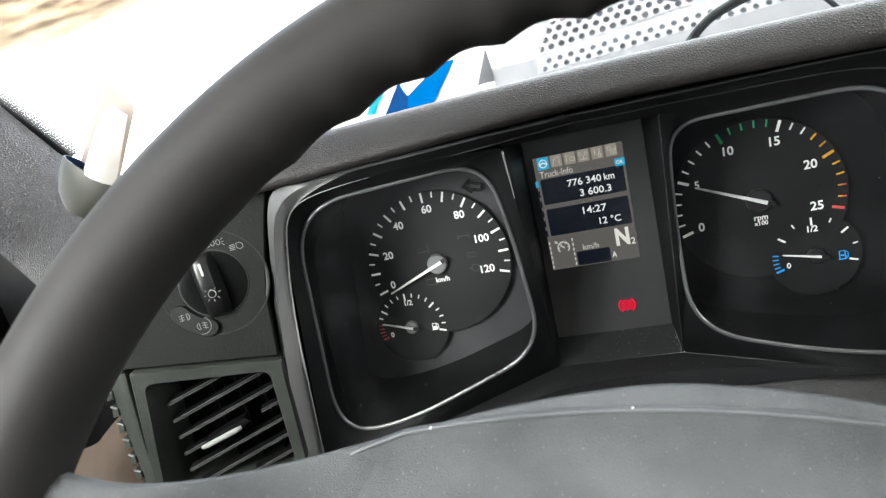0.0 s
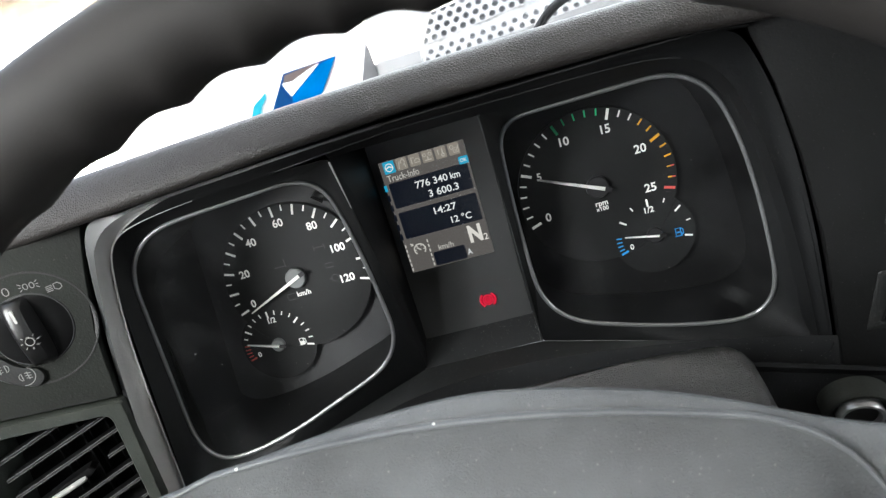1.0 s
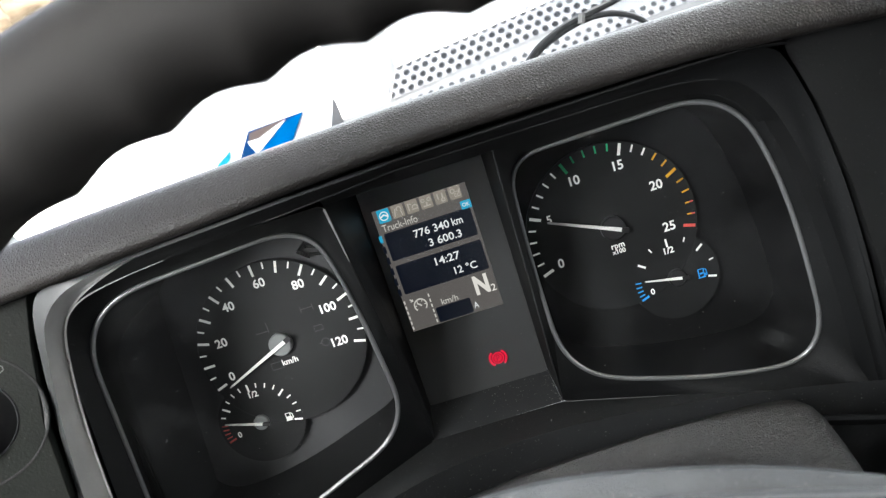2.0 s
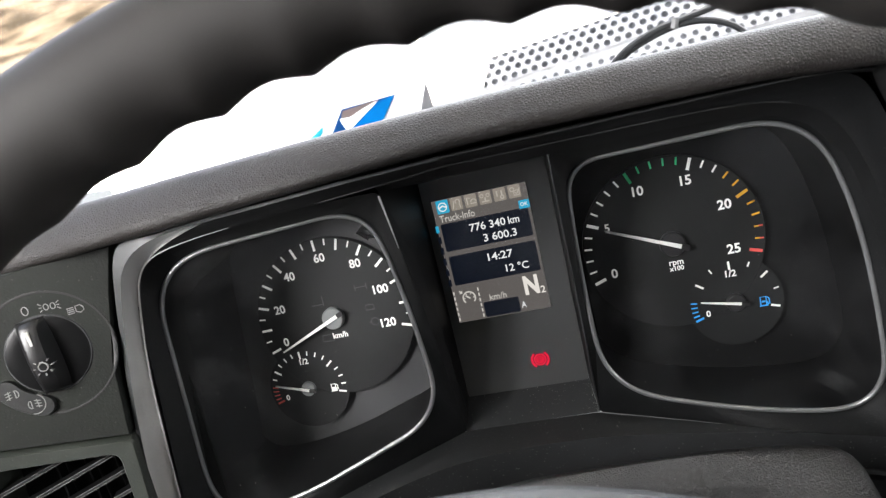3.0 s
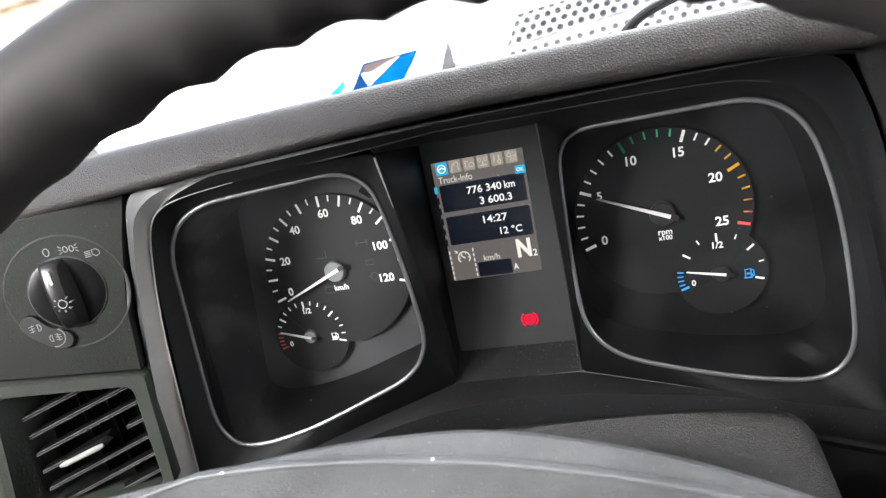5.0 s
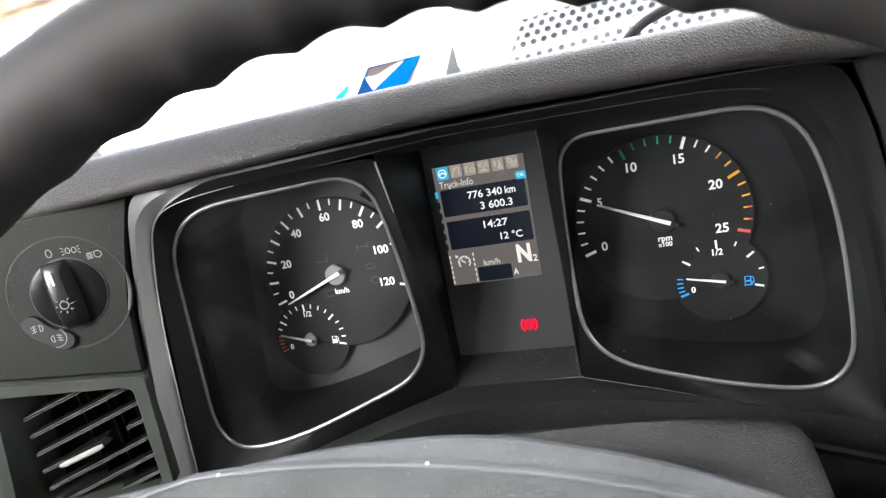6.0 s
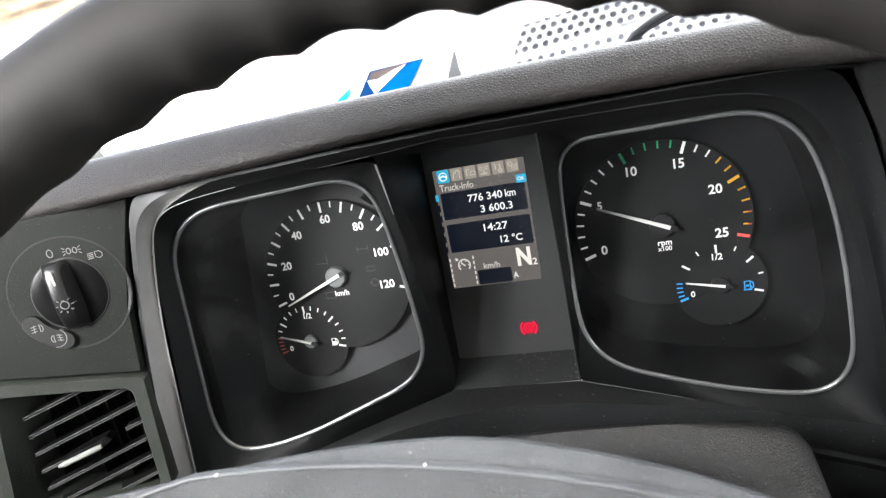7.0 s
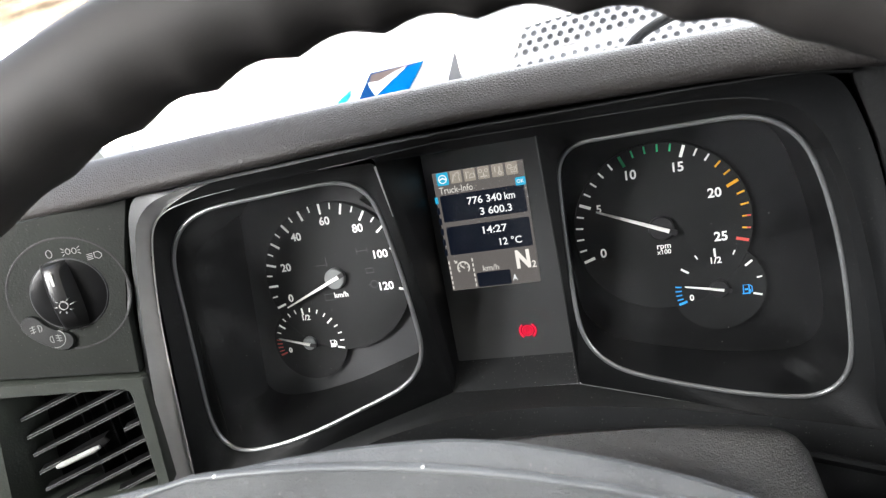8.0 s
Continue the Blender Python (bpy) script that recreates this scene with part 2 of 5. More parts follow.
def thing(name, origin, label, category, group="", kind=""):
    ob = new(name)
    ob.empty_display_size = 0.02
    ob.matrix_basis = DASH @ Matrix.Translation(Vector(origin) * 0.001)
    ORIGIN[ob.name] = Vector(origin)
    return tagged(ob, label, category, group, kind)


def root_of(ob):
    while ob.parent:
        ob = ob.parent
    return ob


def part(name, bm, mat, parent, label="", smooth=40):
    """Links a mesh laid out in dashboard millimetres as one part of a thing."""
    o = ORIGIN[root_of(parent).name]
    for v in bm.verts:
        v.co = (v.co - o) * 0.001
    ob = link_mesh(name, bm, mat, smooth)
    ob.parent = parent
    return tagged(ob, label)


def link_mesh(name, bm, mat, smooth=40):
    bmesh.ops.recalc_face_normals(bm, faces=bm.faces)
    if smooth:
        for f in bm.faces:
            f.smooth = True
        for e in bm.edges:
            if len(e.link_faces) == 2 and e.calc_face_angle(0) > radians(smooth):
                e.smooth = False
    me = bpy.data.meshes.new(name)
    bm.to_mesh(me)
    bm.free()
    me.materials.append(mat)
    return new(name, me)


def fixed(name, bm, mat, label, category, smooth=40, kind="structure"):
    """A piece of the setting, laid out in world metres."""
    return tagged(link_mesh(name, bm, mat, smooth), label, category, kind=kind)


def plane_frame(origin, right, up=(0, 0, 1)):
    """Local u to the right, v up, w towards the driver."""
    r = Vector(right).normalized()
    u = Vector(up)
    w = r.cross(u).normalized()
    u = w.cross(r)
    m = Matrix((r, u, w)).transposed().to_4x4()
    m.translation = Vector(origin)
    return m


def loft(loops, closed=True, cap_first=False, cap_last=False):
    bm = bmesh.new()
    rows = [[bm.verts.new(p) for p in loop] for loop in loops]
    n = len(rows[0])
    for a, b in zip(rows, rows[1:]):
        for i in range(n if closed else n - 1):
            j = (i + 1) % n
            bm.faces.new((a[i], a[j], b[j], b[i]))
    if cap_first:
        bm.faces.new(rows[0][::-1])
    if cap_last:
        bm.faces.new(rows[-1])
    return bm


def rounded(corners, n=7):
    """A closed loop through corners given as (point, trim), with each corner rounded."""
    out = []
    k = len(corners)
    for i, (p, r) in enumerate(corners):
        p = Vector(p)
        a, b = Vector(corners[i - 1][0]) - p, Vector(corners[(i + 1) % k][0]) - p
        a, b = p + a.normalized() * min(r, a.length * 0.49), p + b.normalized() * min(r, b.length * 0.49)
        for s in range(n):
            t = s / (n - 1)
            out.append(a * (1 - t) ** 2 + p * 2 * t * (1 - t) + b * t * t)
    return out


def resample(points, count, closed=True):
    pts = [Vector(p) for p in points]
    if closed:
        pts.append(pts[0])
    lens = [0.0]
    for a, b in zip(pts, pts[1:]):
        lens.append(lens[-1] + (b - a).length)
    out, total = [], lens[-1]
    for i in range(count):
        d = total * i / (count if closed else count - 1)
        k = 0
        while k < len(lens) - 2 and lens[k + 1] < d:
            k += 1
        seg = lens[k + 1] - lens[k] or 1.0
        out.append(pts[k].lerp(pts[k + 1], min(1.0, (d - lens[k]) / seg)))
    return out


def smoothed(points, rounds=2):
    pts = [Vector(p) for p in points]
    for _ in range(rounds):
        out = [pts[0]]
        for a, b in zip(pts, pts[1:]):
            out += [a.lerp(b, 0.25), a.lerp(b, 0.75)]
        pts = out + [pts[-1]]
    return pts


def tube(path, radius, sides=8, closed=False, flat=1.0):
    """A round bar along a path; radius may be a list, one for each point."""
    pts = [Vector(p) for p in path]
    n = len(pts)
    loops, up = [], Vector((0.13, -0.9, 0.4))
    for i, p in enumerate(pts):
        a = pts[i - 1] if (i or closed) else p
        b = pts[(i + 1) % n] if (i < n - 1 or closed) else p
        d = (b - a).normalized()
        s = d.cross(up).normalized()
        t = s.cross(d)
        r = radius[i] if isinstance(radius, (list, tuple)) else radius
        loops.append([p + (s * math.cos(q) + t * math.sin(q) * flat) * r for q in (2 * math.pi * k / sides for k in range(sides))])
    if closed:
        bm = loft(loops + [loops[0]])
        bmesh.ops.remove_doubles(bm, verts=bm.verts[:], dist=1e-6)
        return bm
    return loft(loops, True, True, True)


def box(size, m=None, bevel=0.0, segs=2):
    bm = bmesh.new()
    bmesh.ops.create_cube(bm, size=1.0)
    bmesh.ops.scale(bm, vec=size, verts=bm.verts)
    if bevel:
        bmesh.ops.bevel(bm, geom=bm.edges[:], offset=bevel, segments=segs, affect="EDGES", profile=0.6)
    if m is not None:
        bmesh.ops.transform(bm, matrix=m, verts=bm.verts)
    return bm


def prism(outline, m, w0, w1, bevel=0.0):
    """A plate with the given (u, v) outline from w0 to w1 in the frame m."""
    loops = []
    if bevel:
        c = sum((Vector(p) for p in outline), Vector((0, 0))) / len(outline)
        small = [Vector(p) + (c - Vector(p)).normalized() * bevel for p in outline]
        levels = ((outline, w0), (outline, w1 - bevel), (small, w1))
    else:
        levels = ((outline, w0), (outline, w1))
    for pts, w in levels:
        loops.append([m @ Vector((p[0], p[1], w)) for p in pts])
    return loft(loops, True, True, True)


def lathe(profile, m, sides=40):
    """A turned shape: profile of (radius, w) in the frame m."""
    loops = [[m @ Vector((r * math.cos(2 * math.pi * k / sides), r * math.sin(2 * math.pi * k / sides), w)) for k in range(sides)] for r, w in profile]
    return loft(loops, True, profile[0][0] > 0, True)


def joined(*parts):
    bm = bmesh.new()
    for p in parts:
        me = bpy.data.meshes.new("tmp")
        p.to_mesh(me)
        p.free()
        bm.from_mesh(me)
        bpy.data.meshes.remove(me)
    return bm


def lettering(body, size, m, depth=0.15, bold=0.0, align="CENTER", slant=0.0, fit=None):
    cu = bpy.data.curves.new("lettering", "FONT")
    cu.body, cu.size, cu.align_x, cu.align_y = body, size, align, "CENTER"
    cu.extrude, cu.offset, cu.resolution_u, cu.shear = depth, bold, 3, slant
    ob = bpy.data.objects.new("lettering", cu)
    me = bpy.data.meshes.new_from_object(ob)
    bm = bmesh.new()
    bm.from_mesh(me)
    bpy.data.objects.remove(ob)
    bpy.data.meshes.remove(me)
    bpy.data.curves.remove(cu)
    if fit:
        lo = Vector((min(v.co.x for v in bm.verts), min(v.co.y for v in bm.verts), 0))
        hi = Vector((max(v.co.x for v in bm.verts), max(v.co.y for v in bm.verts), 0))
        for v in bm.verts:
            v.co.x = ((v.co.x - lo.x) / (hi.x - lo.x) - 0.5) * fit[0]
            v.co.y = ((v.co.y - lo.y) / (hi.y - lo.y) - 0.5) * fit[1]
    bmesh.ops.transform(bm, matrix=m, verts=bm.verts)
    return bm


def stroke(points, width, m, w=0.3, closed=False):
    """A painted line: a thin raised ribbon through (u, v) points."""
    pts = [Vector((*p, 0)) for p in points]
    n = len(pts)
    left, right = [], []
    for i, p in enumerate(pts):
        a = pts[i - 1] if (i or closed) else p
        b = pts[(i + 1) % n] if (i < n - 1 or closed) else p
        d = (b - a).normalized()
        s = Vector((-d.y, d.x, 0)) * width / 2
        left.append(m @ (p + s + Vector((0, 0, w))))
        right.append(m @ (p - s + Vector((0, 0, w))))
    if closed:
        left.append(left[0]), right.append(right[0])
    down = m.to_3x3() @ Vector((0, 0, -w * 0.9))
    return loft([[p + down for p in left], left, right, [p + down for p in right]], closed=False)


def arc(cx, cy, r, a0, a1, n=14, ry=None):
    return [(cx + r * math.cos(radians(a0 + (a1 - a0) * i / (n - 1))), cy + (ry or r) * math.sin(radians(a0 + (a1 - a0) * i / (n - 1)))) for i in range(n)]


def rect(cx, cy, w, h, r=0.0, n=4):
    if not r:
        return [(cx - w / 2, cy - h / 2), (cx + w / 2, cy - h / 2), (cx + w / 2, cy + h / 2), (cx - w / 2, cy + h / 2)]
    out = []
    for sx, sy, a in ((1, 1, 0), (-1, 1, 90), (-1, -1, 180), (1, -1, 270)):
        out += arc(cx + sx * (w / 2 - r), cy + sy * (h / 2 - r), r, a, a + 90, n)
    return out


# ---------------------------------------------------------------- instrument cluster
cluster = thing("instrument_cluster", (5, 0, -110), "black truck instrument cluster with two chrome-ringed gauges, switched on", "instrument cluster")
FACE = plane_frame((0, 0, 0), (1, 0, 0))


def y_left(x, z):
    return -41.9 - 0.087 * z + 0.188 * x


def y_right(x, z):
    return -32.7 - 0.083 * z - 0.146 * x


def ring_left(x, z, d=0.0):
    return (x, y_left(x, z) + d, z)


def ring_right(x, z, d=0.0):
    return (x, y_right(x, z) + d, z)


LEFT_RING = [(-152.4, 42.3, 32.5), (-47.5, 45.9, 23.2), (-40.6, 7.6, 34.1), (-36.8, -69.6, 26.2), (-124.9, -100.6, 34.5), (-167.1, -99.8, 33.6)]
RIGHT_RING = [(47.2, 43.7, 16.4), (145.8, 44.7, 25.8), (162.6, -7.3, 50), (168.7, -94.7, 31.5), (116.8, -92.9, 40), (46.9, -74, 29), (44.9, -10.7, 50)]
LEFT_OUT = [((-153, -85, 55), 24), ((-33, -74, 52), 4), ((-32, -55, 5), 20), ((-32, -21, -92), 3), ((-127, -60, -110), 30), ((-170, -85, -116), 10)]
RIGHT_OUT = [((41, -72, 52), 4), ((156.5, -79, 57), 12), ((173.5, -80, -16), 60), ((176.5, -81, -106), 8), ((124, -50, -99.5), 30), ((41, -20, -92), 3), ((41, -48, -10), 30)]


def scaled(points, k, dy=0.0):
    c = sum((Vector(p) for p in points), Vector()) / len(points)
    return [c + Vector(((p[0] - c.x) * k, p[1] - c.y, (p[2] - c.z) * k)) + Vector((0, dy, 0)) for p in points]


def toward(a, b, t, dy=0.0):
    return [Vector(p).lerp(Vector(q), t) + Vector((0, dy, 0)) for p, q in zip(a, b)]


for side, ring, out, fn in (("left", LEFT_RING, LEFT_OUT, ring_left), ("right", RIGHT_RING, RIGHT_OUT, ring_right)):
    mid = rounded([(fn(x, z), r) for x, z, r in ring], 9)
    edge = rounded(out, 9)
    run = resample(mid, 240)
    for _ in range(6):
        run = [(run[k - 1] + run[k] * 2 + run[(k + 1) % 240]) / 4 for k in range(240)]
    part("chrome_ring", tube(run, 1.2, 12, True), CHROME, cluster, "bright satin-chrome trim ring")
    part("gauge_mask", loft([toward(mid, edge, 0.0, 2.0), toward(mid, edge, 0.12, 0.5), [p + Vector((0, 5.0 * max(0.0, min(1.0, (p.x - 150) / 8)), 0)) for p in toward(mid, edge, 0.55)], toward(mid, edge, 0.94), edge, [p + Vector((0, 85, 0)) for p in edge]]), MASK, cluster)
    cx, cz = (-95.0, -25.0) if side == "left" else (107.0, -25.0)
    inner = [Vector((cx + (p.x - cx) * (1.12 if (p.x < cx) == (side == "left") else 1.0), 4.0, cz + (p.z - cz) * (0.97 if p.z < cz else 1.0))) for p in mid]
    part("gauge_well", loft([toward(mid, inner, 0.0, 1.0), toward(mid, inner, 0.5), inner]), WELL, cluster)
    lens = bmesh.new()
    lens.faces.new([lens.verts.new(p + Vector((0, 1.2, 0))) for p in mid])
    lens = part("gauge_cover", lens, COVER, cluster, "clear cover with dust and smudges")
    lens.visible_shadow = False
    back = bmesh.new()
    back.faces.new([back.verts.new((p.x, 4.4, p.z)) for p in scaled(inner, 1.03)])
    part("gauge_back", back, BOARD_LIT if side == "left" else BOARD_SHADED, cluster)

# front rim of the housing and the cove that leads in to the mask
side_out = [(-141, -93.6, 51.9), (-148.5, -93.6, 47), (-154.4, -93.6, 39), (-163.2, -93.6, 4), (-169.6, -93.6, -32), (-174, -93.6, -68), (-177.6, -93.6, -118)]
side_rim = [(-147, -93.5, 57.0), (-153, -93.2, 52), (-157.3, -93, 42), (-165.5, -93, 6), (-172, -93, -30), (-176, -93, -68), (-179.5, -93, -118)]
side_in = [(-141, -85, 46.4), (-148.6, -85, 41.6), (-153.8, -85, 31.5), (-161.3, -85, -5), (-165.2, -85, -45), (-168.2, -85, -85), (-170.7, -85, -118)]
top_out = [(150, -91, 57.0), (136, -93.6, 58.6), (117, -94, 59.2), (97, -94, 59.6), (55, -94, 59.7), (0, -94, 60.0), (-41, -94, 59.4), (-69, -94, 58.1), (-98, -94, 57.2), (-120, -94, 56.2), (-132, -93.8, 54.6)]
top_in = [(142, -84, 45), (132, -85, 50.8), (118, -85, 54.1), (98, -85, 55.4), (55, -85, 56), (0, -85, 56.7), (-45, -85, 54.0), (-75, -85, 52.8), (-105, -85, 51.4), (-121, -85, 50.0), (-132, -85, 48.5)]
top_rim = [(x, y + 0.5, z + 1.3) for x, y, z in top_out]
right_out = [(150, -91, 57.0), (158, -85, 48), (166, -82.4, 27), (172.3, -81.6, -6), (175.8, -81.4, -46), (176.6, -81.4, -100)]
right_in = [(142, -84, 46), (151.5, -81, 32), (160, -79, 8), (166, -78, -25), (170, -77.5, -60), (172, -77.5, -100)]


def cove(outer, inner, dent):
    pairs = list(zip(outer, inner))
    return loft([outer] + [[a.lerp(b, f) + Vector((0, dent * k, 0)) for a, b in pairs] for f, k in ((0.2, 0.6), (0.45, 1.0), (0.75, 0.7))] + [inner], closed=False)


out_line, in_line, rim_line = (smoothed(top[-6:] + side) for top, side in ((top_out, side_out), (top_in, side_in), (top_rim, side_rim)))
# the bright material tapers to nothing along the cove's top, drawing the light's fall-off
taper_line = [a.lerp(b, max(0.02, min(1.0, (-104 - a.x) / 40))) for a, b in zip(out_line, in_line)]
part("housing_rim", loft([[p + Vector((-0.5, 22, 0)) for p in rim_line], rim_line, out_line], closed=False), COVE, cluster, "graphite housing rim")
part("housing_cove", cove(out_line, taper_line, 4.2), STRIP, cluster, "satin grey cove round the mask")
part("inner_cove", loft([taper_line, [a.lerp(b, 0.5) + Vector((0, 1.0, 0)) for a, b in zip(taper_line, in_line)], [p + Vector((0, 0.05, 0)) for p in in_line]], closed=False), MASK, cluster)
edge_run = [p + Vector((0.3, -0.4, 0)) for p in in_line if p.x < -95]
# highlight along the mask's inner edge, drawn as a thin bright tube
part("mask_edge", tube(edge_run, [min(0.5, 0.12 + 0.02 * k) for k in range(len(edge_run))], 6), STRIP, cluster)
over_out, over_in = (smoothed(right[:0:-1] + top[:-5]) for right, top in ((right_out, top_out), (right_in, top_in)))
over_rim = smoothed([(158, -86, 57.0)] + top_rim[:-4])
part("upper_cove", cove(over_out, over_in, 1.5), MASK, cluster)
# faint highlight over the top edge, drawn as a paler tube
part("upper_edge", tube([p + Vector((0, -0.4, 0)) for p in over_in + in_line[:8] if p.z > 50.5], 0.25, 6), EDGEDIM, cluster)
part("mask_top", loft([over_in, [p + Vector((0, 14, -5.0 if p.z > 30 else 0.0)) for p in over_in]], closed=False), MASK, cluster)

# middle recess with the display
# left wall takes the blacker well material, its shade put into colour
part("recess_wall", loft([[(-33, -74, 52), (-33, -55, 5), (-33, -21, -92)], [(-32, -40, 50), (-32, -30, 2), (-32, -12, -86)], [(-31.5, 1, 48), (-31.5, 1, 0), (-31.5, 1, -81)]], closed=False), WELL, cluster)
part("recess_wall", loft([[(41, -72, 52), (41, -48, -10), (41, -20, -92)], [(40, -36, 50), (40, -26, -5), (40, -12, -86)], [(39, 1, 48), (39, 1, 0), (39, 1, -81)]], closed=False), MASK, cluster)
part("recess_ledge", loft([[(-31.5, 1, -81), (39, 1, -81)], [(-32.5, -12, -87), (40, -12, -87)], [(-33, -21, -92), (41, -20, -92)]], closed=False), DUSTY, cluster)
part("recess_top", loft([[(-31.5, 1, 47), (39, 1, 47)], [(-33, -74, 52), (41, -72, 52)], [(-33, -80, 56), (41, -80, 56)]], closed=False), MASK, cluster)
# pale tubes put the edge highlights, and dust at right, into colour
part("recess_edge", tube([(41, -72, 52), (41.2, -48, -10), (41, -20.5, -92)], 0.4, 6), EDGELIGHT, cluster)
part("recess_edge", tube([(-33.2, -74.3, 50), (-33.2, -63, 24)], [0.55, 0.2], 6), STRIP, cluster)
part("mask_crease", tube([(41, -20.5, -92), (80, -35.4, -94.6), (122, -50, -98.8)], [0.3, 0.2, 0.1], 6), EDGEDIM, cluster)
part("mask_crease", tube([(-33, -21.5, -92), (-70, -36, -100), (-112, -54, -108)], [0.4, 0.3, 0.12], 6), EDGEDIM, cluster)
cover = part("display_cover", prism(rect(3.7, -17, 70.5, 130, 2), FACE, -3, 0, 0.3), GLOSS, cluster, "smoked glossy display cover")

# floor of the cluster below the gauges
edge_row, mid_row, lip_row, low_row = [], [], [], []
for x in range(-176, 190, 8):
    d = max(0.0, abs(x - 4) - 37)
    edge_row.append(Vector((x, -20 - 0.36 * d, -92.2 - (0.19 if x < 4 else 0.08) * d - 0.0012 * max(0, x - 122) ** 2)))
    lip_row.append(Vector((x, -72 - 0.08 * d, -77.8 - (0.0017 if x < 22 else 0.00068) * (x - 22) ** 2)))
    if lip_row[-1].z < -112:
        lip_row[-1].z = -112
    mid_row.append(edge_row[-1].lerp(lip_row[-1], 0.55) + Vector((0, 0, -1.5)))
    low_row.append(lip_row[-1] + Vector((0, 9, -26)))
part("cluster_floor", loft([edge_row, mid_row, lip_row, low_row], closed=False), DUSTY, cluster)


# crumbs and dust
rng = random.Random(4)
crumbs = bmesh.new()


def fleck(at, r):
    tip = [crumbs.verts.new(Vector(at) + Vector((rng.uniform(-r, r), rng.uniform(-r, r), rng.uniform(-r, r)))) for _ in range(4)]
    for a, b, c in ((0, 1, 2), (0, 1, 3), (0, 2, 3), (1, 2, 3)):
        crumbs.faces.new((tip[a], tip[b], tip[c]))


# in the corner of the recess
for k in range(70):
    x, d = 39.2 - 40 * rng.random() ** 2.2, rng.uniform(0.5, 12.5) if k < 50 else rng.uniform(13, 21)
    fleck((x - 0.02 * d, 1 - d, -80.7 - 0.46 * d if d < 13 else -86.7 - 0.6 * (d - 13)), rng.uniform(0.12, 0.36))
for k in range(90):
    f = rng.random()
    fleck((40.3 - 1.4 * rng.random() ** 2, -20.4 + 12 * f * rng.random(), -91.6 + 20 * f ** 2), rng.uniform(0.1, 0.28))
# over the floor of the cluster and on the gauge covers, thickest low down
SPECK = (0.10, 0.12, 0.15, 0.18, 0.30)
for k in range(260):
    col = rng.randrange(8, len(edge_row) - 8)
    fleck(edge_row[col].lerp(mid_row[col], rng.random()) + Vector((rng.uniform(-4, 4), 0, 0.3)), rng.choice(SPECK))
for k in range(150):
    x = rng.uniform(-150, -46)
    fleck(ring_left(x, -90 + 60 * rng.random() ** 2 + 0.2 * (x + 120), -0.1), rng.choice(SPECK))
for k in range(50):
    fleck(ring_right(rng.uniform(60, 155), -76 + 90 * rng.random() ** 2, -0.1), rng.choice(SPECK))
tagged(part("crumbs", crumbs, CRUMB, cluster, smooth=0), kind="stuff")


# smudges left by wiping on the gauge covers
SMUDGE = bpy.data.materials.new("wiped_smudge")
SMUDGE.use_nodes = True
_n = SMUDGE.node_tree
_clear, _film, _mix, _co, _fall, _no, _mul, _map = (_n.nodes.new("ShaderNode" + k) for k in ("BsdfTransparent", "BsdfDiffuse", "MixShader", "TexCoord", "TexGradient", "TexNoise", "Math", "Mapping"))
_film.inputs["Color"].default_value = (0.5, 0.51, 0.53, 1)
_fall.gradient_type = "SPHERICAL"
_map.inputs["Location"].default_value, _map.inputs["Scale"].default_value = (-1, 0, -1), (2, 0, 2)
_no.inputs["Scale"].default_value, _no.inputs["Detail"].default_value, _no.inputs["Distortion"].default_value = 3.0, 6.0, 2.5
_mul.operation = "MULTIPLY"
_n.links.new(_co.outputs["Generated"], _map.inputs["Vector"])
_n.links.new(_map.outputs[0], _fall.inputs["Vector"])
_n.links.new(_co.outputs["Generated"], _no.inputs["Vector"])
_n.links.new(_fall.outputs[1], _mul.inputs[0])
_n.links.new(_no.outputs[0], _mul.inputs[1])
_scale = _n.nodes.new("ShaderNodeMath")
_scale.operation = "MULTIPLY"
_scale.inputs[1].default_value = 0.10
_n.links.new(_mul.outputs[0], _scale.inputs[0])
_n.links.new(_scale.outputs[0], _mix.inputs[0])
_n.links.new(_clear.outputs[0], _mix.inputs[1])
_n.links.new(_film.outputs[0], _mix.inputs[2])
_n.links.new(_mix.outputs[0], _n.nodes["Material Output"].inputs[0])
for x, z, wide, tall, lean, fn in ((147, -79, 19, 8, -38, ring_right), (-52, -72, 9, 7, 0, ring_left), (-61, -78, 8, 5, 0, ring_left), (-97, -39, 7, 10, 0, ring_left)):
    ca, sa = math.cos(radians(lean)), math.sin(radians(lean))
    bm = bmesh.new()
    bm.faces.new([bm.verts.new(fn(x + (a * ca - b * sa), z + (a * sa + b * ca), -0.3)) for a, b in ((-wide / 2, -tall / 2), (wide / 2, -tall / 2), (wide / 2, tall / 2), (-wide / 2, tall / 2))])
    part("smudge", bm, SMUDGE, cluster, "pale wiped smudge on the clear cover").visible_shadow = False


